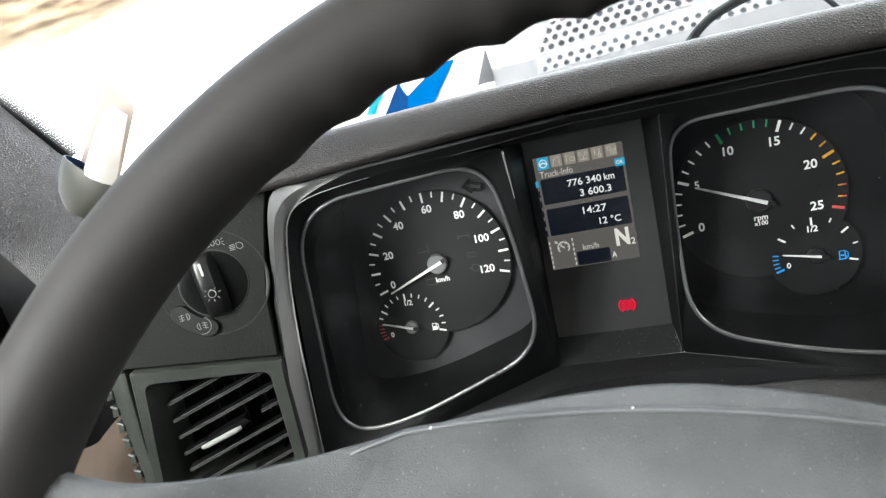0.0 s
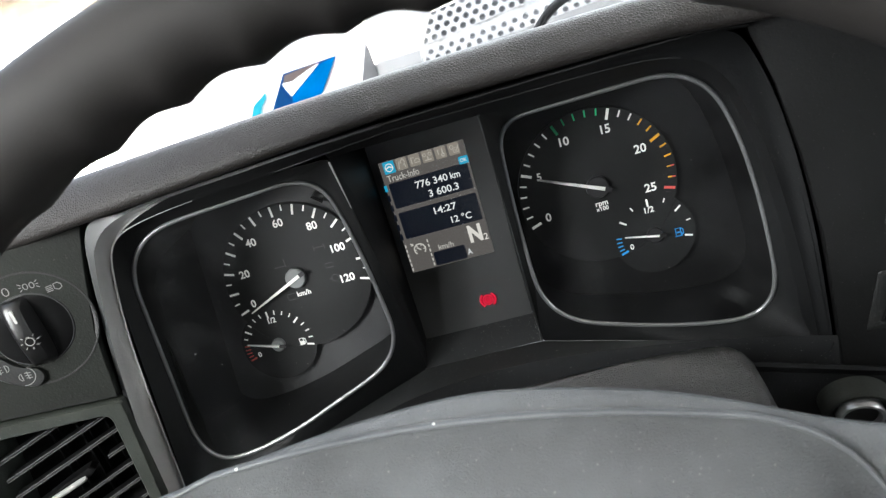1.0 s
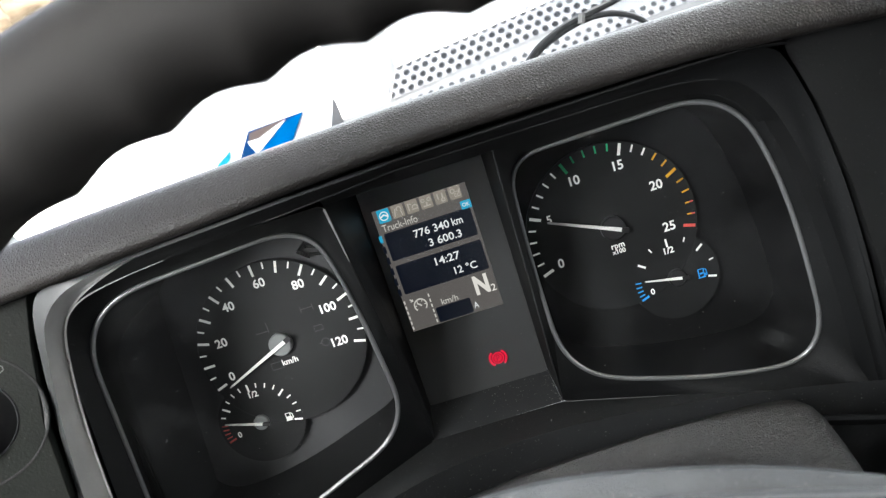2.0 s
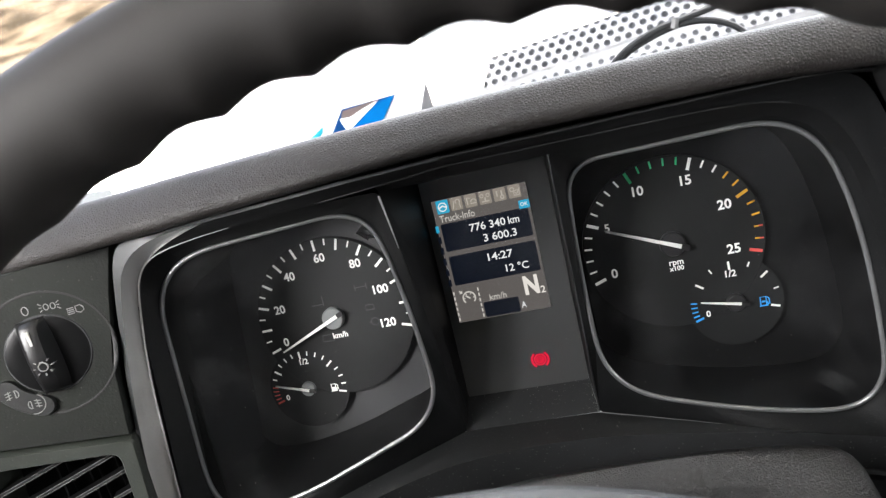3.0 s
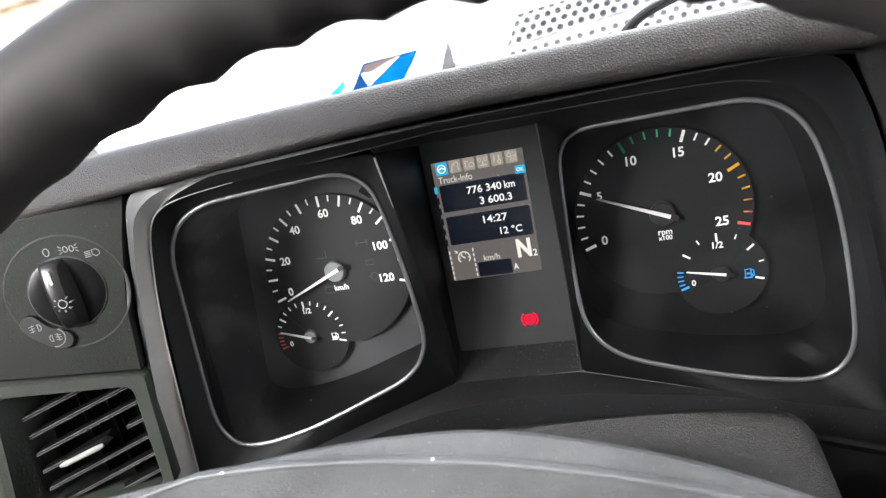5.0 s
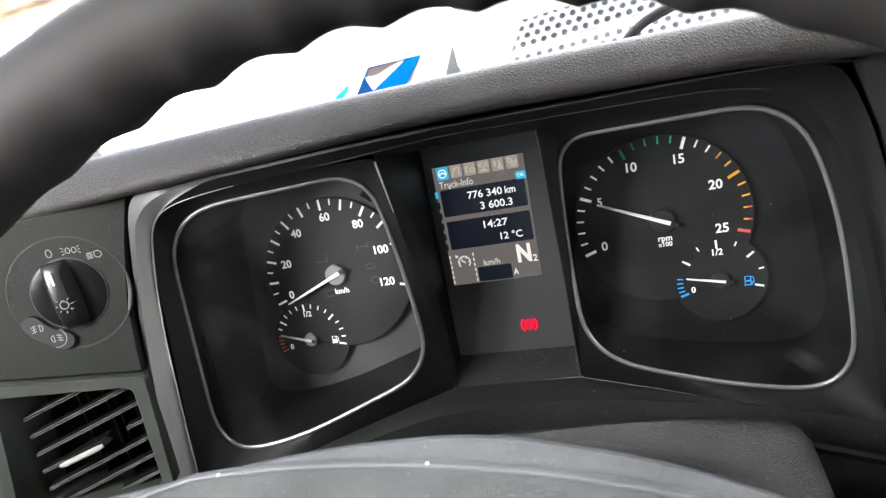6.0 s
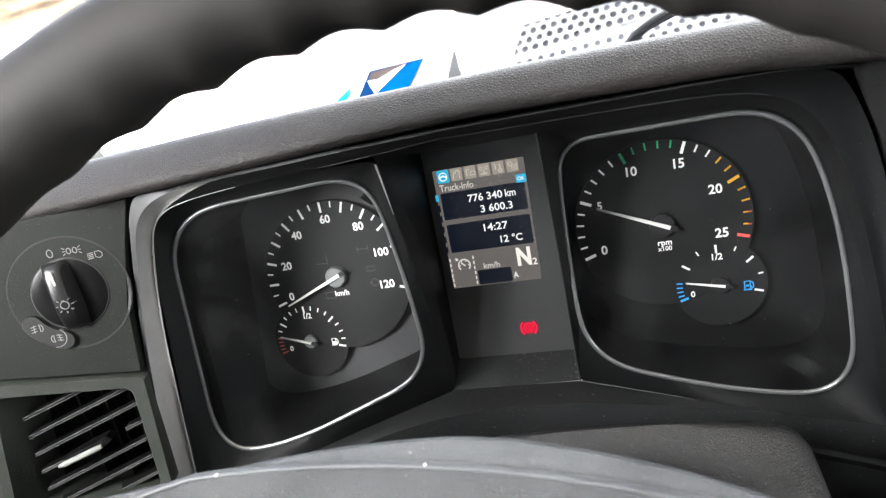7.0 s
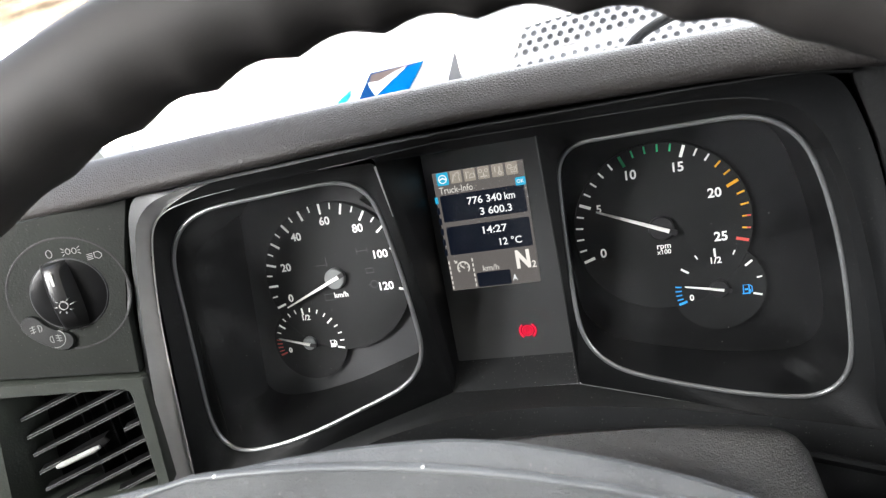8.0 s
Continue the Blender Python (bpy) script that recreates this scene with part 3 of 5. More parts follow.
# dials
def dial(cx, cz, radius, ticks, numerals, unit, name, label, beside=None):
    """A dial plate; beside: centre and radius of the larger dial that this one butts against."""
    m = FACE @ Matrix.Translation((cx, cz, 0))
    if beside:
        bx, bz, br = beside[0] - cx, beside[1] - cz, beside[2] + 0.05
        far = math.hypot(bx, bz)
        toward_it, half = math.atan2(bz, bx), math.acos((far * far + radius * radius - br * br) / (2 * far * radius))
        own = [toward_it + half + (2 * math.pi - 2 * half) * k / 60 for k in range(61)]
        a0 = math.atan2(radius * math.sin(own[-1]) - bz, radius * math.cos(own[-1]) - bx)
        a1 = math.atan2(radius * math.sin(own[0]) - bz, radius * math.cos(own[0]) - bx)
        sweep = (a1 - a0 + math.pi) % (2 * math.pi) - math.pi
        outline = [(radius * math.cos(a), radius * math.sin(a)) for a in own] + [(bx + br * math.cos(a0 + sweep * k / 20), bz + br * math.sin(a0 + sweep * k / 20)) for k in range(1, 20)]
        plate = part(name, prism(outline, m, -4.2, 0.5), DIAL, cluster, label, smooth=30)
    else:
        plate = part(name, lathe([(radius, -4.2), (radius, 0.35), (radius - 0.15, 0.5)], m, 96), DIAL, cluster, label)
    for angle, r0, r1, wide, mat in ticks:
        mm = m @ Matrix.Rotation(radians(angle), 4, "Z")
        part("tick_mark", prism(rect((r0 + r1) / 2, 0, r1 - r0, wide), mm, 0.5, 0.7), mat, plate, smooth=0)
    for text, u, v, size in numerals:
        part("numeral", lettering(text, size, m @ Matrix.Translation((u, v, 0.65)), 0.1, size * 0.022), WHITE, plate, smooth=0)
    for text, u, v, size in unit:
        part("unit_lettering", lettering(text, size, m @ Matrix.Translation((u, v, 0.65)), 0.1, size * 0.015), WHITE, plate, smooth=0)
    return plate, m


def needle(m, angle, length, tail, wide, cap, cap_mat, parent, z=5.0):
    mm = m @ Matrix.Rotation(radians(angle), 4, "Z")
    outline = [(-tail, -wide * 0.75), (0, -wide * 0.7), (length, -wide * 0.32), (length + 0.5, 0), (length, wide * 0.32), (0, wide * 0.7), (-tail, wide * 0.75)]
    hub = part("needle_cap", lathe([(cap, 0.5), (cap, z - 1.3), (cap - 0.7, z - 0.5)], m, 32), cap_mat, parent)
    part("needle", prism(outline, mm, z - 0.3, z + 0.7, 0.15), NEEDLE, parent)
    part("needle_tail", prism(rect(-tail - 1.0, 0, 4.0, wide * 1.9, 0.4), mm, z - 0.8, z + 1.1), HUBBLACK, parent)
    return hub


V0, VS = 199.0, 1.792
t_speed = []
for v in range(0, 125, 5):
    major = v % 10 == 0
    t_speed.append((V0 - VS * v, 41.0 if major else 43.8, 47.6, 1.4 if major else 0.9, WHITE))
n_speed = [("0", -34.2, -10.1, 7.0), ("20", -32.5, 10.3, 7.0), ("40", -20.7, 28.9, 7.0), ("60", 0.5, 36.4, 7.0), ("80", 20.9, 29.1, 7.0), ("100", 31.6, 11.4, 7.0), ("120", 31.2, -9.1, 7.0)]
speedo, m_speed = dial(-99.5, -18.8, 48.2, t_speed, n_speed, [("km/h", 0.8, -11.4, 4.8)], "speedometer_dial", "black speedometer dial with white kilometre marks")
needle(m_speed, 202.5, 38.0, 5, 1.5, 6.6, HUBGREY, speedo)

R0, RS = 199.4, 43.15 / 5
t_rev = []
for v in range(26):
    major = v % 5 == 0
    mat = GREEN if 10 <= v <= 14 else AMBER if 18 <= v <= 24 else RED if v == 25 else WHITE
    if v in (23, 24):
        t_rev += [(R0 - RS * v, 41.0, 43.2, 0.8, AMBER), (R0 - RS * v, 43.2, 45.2, 0.8, RED)]
    else:
        t_rev.append((R0 - RS * v, 38.8 if major else 41.2, 45.2, 1.6 if major else 0.95, mat))
n_rev = [("0", -31.7, -10.9, 7.0), ("5", -31.2, 14.5, 6.0), ("10", -13.1, 30.7, 7.0), ("15", 11.2, 31.3, 7.0), ("20", 28.4, 14.9, 7.0), ("25", 29.8, -9.1, 7.0)]
rev, m_rev = dial(95.0, -12.8, 46.2, t_rev, n_rev, [("rpm", 0.5, -10.6, 4.6), ("x100", 0.4, -14.0, 3.6)], "rev_counter_dial", "black rev counter dial with green and amber marks")
needle(m_rev, 156.8, 35.5, 5, 1.5, 6.6, HUBBLACK, rev)

t_fuel = [(-14 + 13.2 * k, 19.0 if k % 4 == 0 else 21.0, 23.8, 1.1 if k % 4 == 0 else 0.75, WHITE) for k in range(14)]
t_fuel += [(171 + 6.5 * k, 20.2 if k < 4 else 19.0, 23.8, 0.7 if k < 4 else 1.1, RED) for k in range(5)]
fuel, m_fuel = dial(-127.5, -59.9, 25.4, t_fuel, [("0", -15.4, -4.2, 4.8), ("1/2", 0.8, 17.0, 5.0)], [], "fuel_gauge_dial", "small black fuel gauge with red reserve marks", (-99.5, -18.8, 48.2))
needle(m_fuel, 163.5, 20.0, 2.5, 1.0, 4.4, HUBGREY, fuel, 4.0)
t_ad = [(-16 + 26.9 * k, 17.8 if k % 2 == 0 else 19.8, 22.4, 1.1 if k % 2 == 0 else 0.75, WHITE) for k in range(7)]
t_ad += [(173 + 6.8 * k, 19.2 if k < 4 else 17.8, 22.4, 0.7 if k < 4 else 1.2, BLUE) for k in range(5)]
adblue, m_ad = dial(121.5, -50.5, 24.0, t_ad, [("0", -14.2, -4.4, 4.6), ("1/2", -0.6, 15.6, 5.0)], [], "additive_gauge_dial", "small black additive gauge with blue marks", (95.0, -12.8, 46.2))
needle(m_ad, 168.4, 17.8, 3.0, 1.0, 4.8, HUBBLACK, adblue, 4.0)


def pump_symbol(m, u, v, s, mat, parent, filled=True):
    bm = joined(
        stroke(rect(u, v, 2.6 * s, 4.2 * s), 0.55 * s, m, 0.75, True),
        prism(rect(u, v - 0.9 * s, 2.4 * s, 2.0 * s), m, 0.5, 0.75) if filled else stroke([(u - 0.8 * s, v - 0.2 * s), (u + 0.8 * s, v - 0.2 * s)], 0.8 * s, m, 0.75),
        stroke([(u - 1.9 * s, v - 2.3 * s), (u + 1.9 * s, v - 2.3 * s)], 0.5 * s, m, 0.75),
        stroke([(u + 1.6 * s, v + 1.9 * s), (u + 2.6 * s, v + 1.2 * s), (u + 2.7 * s, v - 1.4 * s), (u + 2.0 * s, v - 1.8 * s), (u + 1.8 * s, v - 0.4 * s)], 0.45 * s, m, 0.75),
    )
    part("pump_symbol", bm, mat, parent, smooth=0)


pump_symbol(m_fuel, 15.6, -2.0, 1.0, WHITE, fuel)
pump_symbol(m_ad, 13.7, -2.2, 1.1, BLUE, adblue, False)

# unlit warning symbols on the speedometer
for strokes in (
    [([(17, 15), (24, 15)], False), ([(17, 13), (17, 17)], False), ([(24, 13), (24, 17)], False)],
    [(arc(24, -7, 2.3, 0, 340), False), ([(20, -7), (21.5, -7)], False), ([(26.5, -7), (28, -7)], False)],
    [([(-12, 9), (-5, 9)], False), ([(-4.5, 8), (-4.5, 14)], False)],
    [(rect(-7, -12, 7, 4), True)],
    [(rect(23, 2, 5, 3), True)],
):
    part("warning_symbol", joined(*[stroke(pts, 0.4, m_speed, 0.62, shut) for pts, shut in strokes]), FAINT, speedo, smooth=0)
arrow = [(-73.0, 27.4), (-68.0, 31.0), (-67.4, 28.6), (-60.5, 26.6), (-61.4, 22.6), (-67.0, 24.4), (-67.4, 22.6)]
part("turn_signal_symbol", stroke(arrow, 1.3, FACE, -3.2, True), LAMPOFF, cluster, "unlit turn signal arrow", smooth=0)

# display
screen = part("display_screen", prism(rect(0, 0, 53.0, 71.4), FACE, 0.1, 0.4), SCR_BASE, cluster, "lit colour display with trip data", smooth=0)


def on_screen(name, outline, mat, w=0.65):
    return part(name, prism(outline, FACE, 0.4, w), mat, screen, smooth=0)


def screen_text(text, u0, u1, v, tall, mat, bold=0.018):
    part("screen_lettering", lettering(text, tall * 1.35, FACE @ Matrix.Translation(((u0 + u1) / 2, v, 0.85)), 0.08, tall * bold, fit=(u1 - u0, tall)), mat, screen, smooth=0)


on_screen("icon_tile", rect(-20.7, 31.7, 6.9, 7.4, 0.6), SCR_CYAN)
for k in range(5):
    on_screen("icon_tile", rect(-12.7 + 8.1 * k, 31.9, 6.7, 7.2, 0.6), SCR_TILE)
marks = joined(
    stroke(arc(-20.7, 31.6, 2.3, 0, 345, 18), 0.6, FACE, 0.9, True), stroke([(-22.7, 31.2), (-20.7, 32.2), (-18.7, 31.2)], 0.9, FACE, 0.9),
)
part("icon_mark", marks, SCR_TEXT, screen, smooth=0)
marks = joined(
    stroke([(-14.9, 29.3), (-13.9, 33.6)], 0.5, FACE, 0.9), stroke([(-10.7, 29.3), (-11.1, 32)], 0.5, FACE, 0.9), stroke(arc(-11.9, 33, 1.2, -40, 220), 0.5, FACE, 0.9),
    stroke([(-6.5, 29.8), (-6.5, 33.8), (-4.7, 33.2)], 0.6, FACE, 0.9), stroke(arc(-3.1, 31, 1.5, 0, 180), 0.5, FACE, 0.9), stroke([(-4.9, 30.3), (-1.5, 30.3)], 0.5, FACE, 0.9),
    stroke([(1.4, 29.8), (5.6, 29.8)], 0.6, FACE, 0.9), stroke([(3.5, 29.8), (3.5, 32)], 0.6, FACE, 0.9), stroke(arc(1.8, 33, 0.9, 0, 350), 0.4, FACE, 0.9), stroke(arc(5.2, 33, 0.9, 0, 350), 0.4, FACE, 0.9),
    stroke([(10.2, 31), (10.2, 34)], 0.6, FACE, 0.9), stroke(arc(12.8, 30.3, 0.9, 0, 350), 0.6, FACE, 0.9), stroke([(12.8, 31), (12.8, 34)], 0.7, FACE, 0.9),
    stroke(arc(18.6, 33, 1.1, 0, 350), 0.5, FACE, 0.9), stroke(rect(20.8, 31, 3, 2.6), 0.5, FACE, 0.9, True), stroke([(19.8, 31.4), (20.8, 30.4), (22.8, 33.4)], 0.5, FACE, 0.9),
)
part("icon_mark", marks, SCR_MARK, screen, smooth=0)
screen_text("Truck-Info", -23.8, -3.9, 25.1, 4.0, SCR_DIM, 0.004)
on_screen("data_box", rect(0.4, 14.2, 49.2, 15.8, 0.9), SCR_BOX)
on_screen("data_box", rect(0.6, -5.2, 49.0, 17.0, 0.9), SCR_BOX)
on_screen("ok_tab", rect(23.5, 24.0, 5.8, 4.6, 0.6), SCR_CYAN, 0.75)
screen_text("OK", 21.4, 25.6, 24.1, 2.2, SCR_TEXT)
screen_text("776 340", -8.5, 11.6, 17.1, 4.4, SCR_TEXT)
screen_text("km", 13.2, 19.2, 17.1, 4.2, SCR_TEXT)
screen_text("3 600.3", -2.1, 16.5, 10.1, 4.4, SCR_TEXT)
screen_text("14:27", -2.2, 11.9, -1.1, 4.4, SCR_TEXT)
screen_text("12 °C", 6.4, 19.2, -9.0, 4.4, SCR_TEXT)
screen_text("N", 14.0, 22.2, -21.0, 11.0, SCR_GEAR, 0.06)
screen_text("2", 22.8, 25.4, -24.6, 4.0, SCR_GEAR)
screen_text("A", 10.5, 13.3, -31.4, 3.6, SCR_TEXT)
screen_text("km/h", -6.1, 3.5, -23.8, 3.5, SCR_DIM, 0.008)
on_screen("speed_box", rect(-0.4, -30.7, 20.0, 8.8, 0.9), SCR_BOX)
for k in range(6):
    on_screen("lane_dash", rect(-25.8, -18.2 - 3.1 * k, 0.8, 2.0), SCR_DIM)
    on_screen("lane_dash", rect(-11.7, -18.0 - 3.1 * k, 0.8, 2.0), SCR_DIM)
marks = joined(
    stroke(arc(-17.6, -22.0, 3.5, -45, 225, 20), 0.75, FACE, 0.9), stroke([(-17.0, -22.5), (-19.4, -20.4)], 0.7, FACE, 0.9),
    stroke([(-22.6, -17.2), (-21.4, -18.4)], 0.6, FACE, 0.9), stroke([(-22.4, -18.7), (-21.1, -18.7), (-21.1, -17.4)], 0.5, FACE, 0.9),
    *[stroke([(-17.6 + 2.2 * math.cos(radians(a)), -22.0 + 2.2 * math.sin(radians(a))), (-17.6 + 3.4 * math.cos(radians(a)), -22.0 + 3.4 * math.sin(radians(a)))], 0.5, FACE, 0.9) for a in (0, 60, 120, 180)],
)
part("cruise_symbol", marks, SCR_DIM, screen, smooth=0)
for k in range(6):
    on_screen("page_mark", rect(-26.4, 19.8 - 6.3 * k, 1.7, 3.9, 0.3), SCR_CYAN if k == 0 else SCR_BOX, 0.75)
brake = joined(
    prism(arc(14.2, -65.3, 3.6, 0, 360, 30)[:-1], FACE, 0.3, 0.5),
    stroke(arc(14.2, -65.3, 4.7, 125, 235, 12), 1.2, FACE, 0.6), stroke(arc(14.2, -65.3, 4.7, -55, 55, 12), 1.2, FACE, 0.6),
)
lamp = part("brake_lamp", brake, LAMP_RED, cluster, "lit red parking brake lamp", smooth=0)
part("brake_lamp_mark", joined(stroke(arc(14.2, -65.3, 2.5, 0, 350, 22), 0.4, FACE, 0.8, True), stroke([(13.5, -66.8), (13.5, -63.9), (14.6, -63.9), (15.1, -64.6), (14.6, -65.4), (13.5, -65.4)], 0.4, FACE, 0.8)), LAMP_DARK, lamp, smooth=0)

# ---------------------------------------------------------------- padded brow over the cluster
brow = thing("dashboard_brow", (0, -60, 50), "grained dark grey padded dashboard brow above the cluster", "dashboard brow")
SECTION = [(-60, 62.5), (-88, 60.8), (-94.5, 59.2), (-98.4, 59.8), (-100.0, 62.5), (-99.0, 65.5), (-94.6, 71.5), (-89.8, 76.6), (-86, 78.4), (-80, 79.0), (-58, 79.2), (-30, 78.3), (10, 74), (60, 60), (60, 45), (-30, 50)]
sec = smoothed([(0, y, z) for y, z in SECTION], 1)
rows = []
for i in range(61):
    x = -246 + 524 * i / 60
    lift = max(2.0 - 4.0 * ((x - 20) / 190) ** 2, -8.0)
    low = max(4.0 - (5.8 if x < 20 else 3.4) * (abs(x - 20) / 145) ** 1.3, -7.0) - 0.07 * max(0.0, x - 118)
    rows.append([Vector((x, p.y - 0.00012 * (x - 5) ** 2, p.z + lift + (low - lift) * max(0.0, min(1.0, (70 - p.z) / 9)))) for p in sec])
part("brow_pad", loft(rows, True, True, True), BROW, brow)
part("brow_lip", loft([[p + Vector((0, 24, 0)) for p in over_rim], over_rim, [p + Vector((0, -0.6, -0.5)) for p in over_rim], [p + Vector((0, 0.4, -1.6)) for p in over_rim]], closed=False), MASK, brow, "smooth black lip below the pad")
# the lip's highlight line, drawn as a thin paler tube
part("lip_edge", tube([p + Vector((0, -0.7, -0.6)) for p in over_rim], 0.3, 6), EDGEDIM, brow)

# ---------------------------------------------------------------- switch panel, light switch and vent
SIDE = plane_frame((-190, -105.7, 16), (1, 0.4, 0))
switch_panel = thing("switch_panel", (-210, -112, -30), "matt dark grey dashboard switch panel beside the cluster", "dashboard panel")
outline = [(-58, -33), (20.5, -47.1), (24.2, -12), (32, 20), (38, 40), (-40, 38), (-56, 20), (-62, -5)]
part("panel_face", prism(outline, SIDE, -14, 0, 0.8), PANEL, switch_panel)
part("panel_backing", prism([(-50, -120), (45, -120), (45, 44), (-50, 44)], SIDE, -34, -30), DARK, switch_panel)

light_switch = thing("light_switch", (-190, -105.7, 16), "black rotary headlight switch with white symbols, turned to off", "light switch")
bezel = part("bezel", lathe([(28.4, -2), (28.4, 0.12), (28.1, 0.2), (26.8, -0.2), (23.5, -2.0), (20.5, -4.4), (18.7, -6.2), (18.4, -10)], SIDE, 72), BEZEL, light_switch, "grainy black bezel with symbols")
knob = part("knob", lathe([(17.9, -7), (17.9, -0.8), (17.5, 0.4), (16.4, 0.8), (11, 0.6)], SIDE, 64), KNOB, light_switch)
part("knob_edge", lathe([(17.85, -0.5), (18.05, -0.3), (17.95, 0.1), (17.5, 0.5)], SIDE, 64), COVE, knob)
GRIP = SIDE @ Matrix.Rotation(radians(4), 4, "Z")
ridge = []
for v in (-17.0, -16.2, -14, -10, -5, 0, 5, 10, 14, 16.2, 17.0):
    h = 8.4 - 0.011 * v * v if abs(v) < 15 else 4.0 if abs(v) < 16.5 else 0.8
    waist = -0.006 * v * v
    ridge.append([GRIP @ Vector((u, v, w)) for u, w in ((-8.6 - waist * 0.35, 0.2), (-7.4 - waist * 0.2, h * 0.45), (-6.2, h - 1.6), (-5.2, h - 0.4), (-4.0, h), (0.6, h - 0.1), (1.9, h - 0.7), (3.0 + waist * 0.2, h * 0.55), (5.2 + waist * 0.35, 0.2))])
part("grip", loft(ridge, True, True, True), GRIPBLACK, knob)
part("pointer_mark", prism(rect(-1.6, 9.6, 1.2, 6.6, 0.5), GRIP, 4, 7.9), POINTER, knob, smooth=0)
sunmark = [stroke(arc(-0.6, -3.7, 1.9, 0, 345, 18), 0.36, GRIP, 8.6, True), stroke([(-1.4, -1.6), (0.2, -1.6)], 0.7, GRIP, 8.6)]
for a in range(0, 360, 45):
    if a != 90:
        sunmark.append(stroke([(-0.6 + 3.0 * math.cos(radians(a)), -3.7 + 3.0 * math.sin(radians(a))), (-0.6 + 4.1 * math.cos(radians(a)), -3.7 + 4.1 * math.sin(radians(a)))], 0.36, GRIP, 8.6))
part("lamp_symbol", joined(*sunmark), SYMBOL, knob, smooth=0)
# symbols round the bezel
HB = 0.3
sym = [
    stroke(arc(-3.4, 20.9, 1.3, 0, 345, 16, 1.9), 0.36, SIDE, HB, True),
    stroke(arc(5.2, 20.5, 1.0, 0, 345, 12, 1.4), 0.34, SIDE, HB, True), stroke(arc(8.0, 20.3, 1.0, 0, 345, 12, 1.4), 0.34, SIDE, HB, True),
    *[stroke([(3.6, 20.5 + d), (2.3, 20.6 + d * 1.9)], 0.32, SIDE, HB) for d in (-1.0, 0, 1.0)],
    *[stroke([(9.6, 20.3 + d), (10.9, 20.2 + d * 1.9)], 0.32, SIDE, HB) for d in (-1.0, 0, 1.0)],
    stroke([(16.4, 17.6), (16.4, 15.2), (18.0, 14.3), (19.6, 15.2), (19.6, 16.6), (18.4, 17.8)], 0.36, SIDE, HB, True),
    *[stroke([(12.8, 14.6 + 0.85 * k), (15.7, 14.8 + 0.85 * k)], 0.34, SIDE, HB) for k in range(4)],
]
part("bezel_symbol", joined(*sym), SYMBOL, bezel, smooth=0)
tab = [arc(0, 0, rr, 209, 249, 12) for rr in (19.0, 28.4)]
cap_a, cap_b = (arc(23.7 * math.cos(radians(q)), 23.7 * math.sin(radians(q)), 4.7, q + d, q + d + 180, 9) for q, d in ((249, 0), (209, 180)))
part("fog_tab", prism(tab[1] + cap_a[1:-1] + tab[0][::-1] + cap_b[1:-1], SIDE, -2.5, 1.9, 0.4), BEZEL, bezel)
sym = []
for u, v, side in ((-18.6, -13.5, 1), (-11.8, -20.1, -1)):
    sym += [stroke(arc(u + 1.0 * side, v, 1.4 * side, -90, 90, 8, 1.8), 0.34, SIDE, 2.15, True)]
    sym += [stroke([(u - 3.0 * side, v + d - 0.3), (u - 0.4 * side, v + d + 0.3)], 0.32, SIDE, 2.15) for d in (-1.3, 0, 1.3)]
    sym += [stroke([(u - 1.7 * side, v - 2.0), (u - 1.5 * side, v + 2.0)], 0.32, SIDE, 2.15)]
sym.append(stroke(arc(-11.8, -20.1, 4.6, -110, 60, 12), 0.36, SIDE, 2.15))
part("fog_symbol", joined(*sym), SYMBOL, bezel, smooth=0)

vent = thing("air_vent", (-210, -112, -75), "dark grey dashboard air vent with angled slats and a chrome handle", "air vent")


def quad(corners, m, w):
    return [m @ Vector((u, v, w)) for u, v in corners]


OUT = [(-54.5, -35.0), (22.0, -48.8), (19.5, -112), (-62, -108)]
INN = [(-48.5, -44.0), (13.6, -54.0), (13.2, -112), (-57, -108)]
DEEP = [(-41.5, -45.0), (12.4, -54.4), (12.0, -112), (-47, -108)]


def corner_round(c, r, w):
    return rounded([(SIDE @ Vector((u, v, w)), r) for u, v in c], 6)


def mixed(a, b, t):
    return [(p[0] + (q[0] - p[0]) * t, p[1] + (q[1] - p[1]) * t) for p, q in zip(a, b)]


part("vent_frame", loft([corner_round(OUT, 2, -12), corner_round(OUT, 2, 1.2), corner_round(mixed(OUT, INN, 0.1), 3, 2.4), corner_round(mixed(OUT, INN, 0.9), 5, 2.0), corner_round(INN, 5, 0.6), corner_round(mixed(INN, DEEP, 0.6), 4, -8), corner_round(DEEP, 3, -14), corner_round(DEEP, 3, -30)]), VENTFRAME, vent)
duct = bmesh.new()
duct.faces.new([duct.verts.new(p) for p in quad([(-60, -40), (20, -50), (20, -112), (-60, -106)], SIDE, -29)])
part("duct", duct, DARK, vent)
for k in range(7):
    v = -60.0 - 10.1 * k
    l, r = (-44.0, v), (12.6, v + 15.3)
    if k == 0:
        r = (-6.0, v + 10.3)
    ends = [l, r]
    if k == 3:
        ends = [l, (-31, v + 3.5), (2.0, v + 12.5), r]
    for a, b in zip(ends[::2], ends[1::2]):
        # specular lines on the slat's front edge, drawn as thin paler tubes
        for rise, lift in ((-0.7, -5.6), (0.75, -5.6)):
            part("slat_edge", tube([SIDE @ Vector((u, q + rise, lift)) for u, q in (a, b)], 0.24, 6), SLATEDGE, vent)
        bm = loft([[SIDE @ Vector((u, q + dv, w)) for dv, w in ((-0.75, -6.0), (0.0, -5.3), (0.8, -6.0), (1.3, -11.5), (0.3, -11.8))] for u, q in (a, b)], True, True, True)
        part("slat", bm, SLAT, vent)
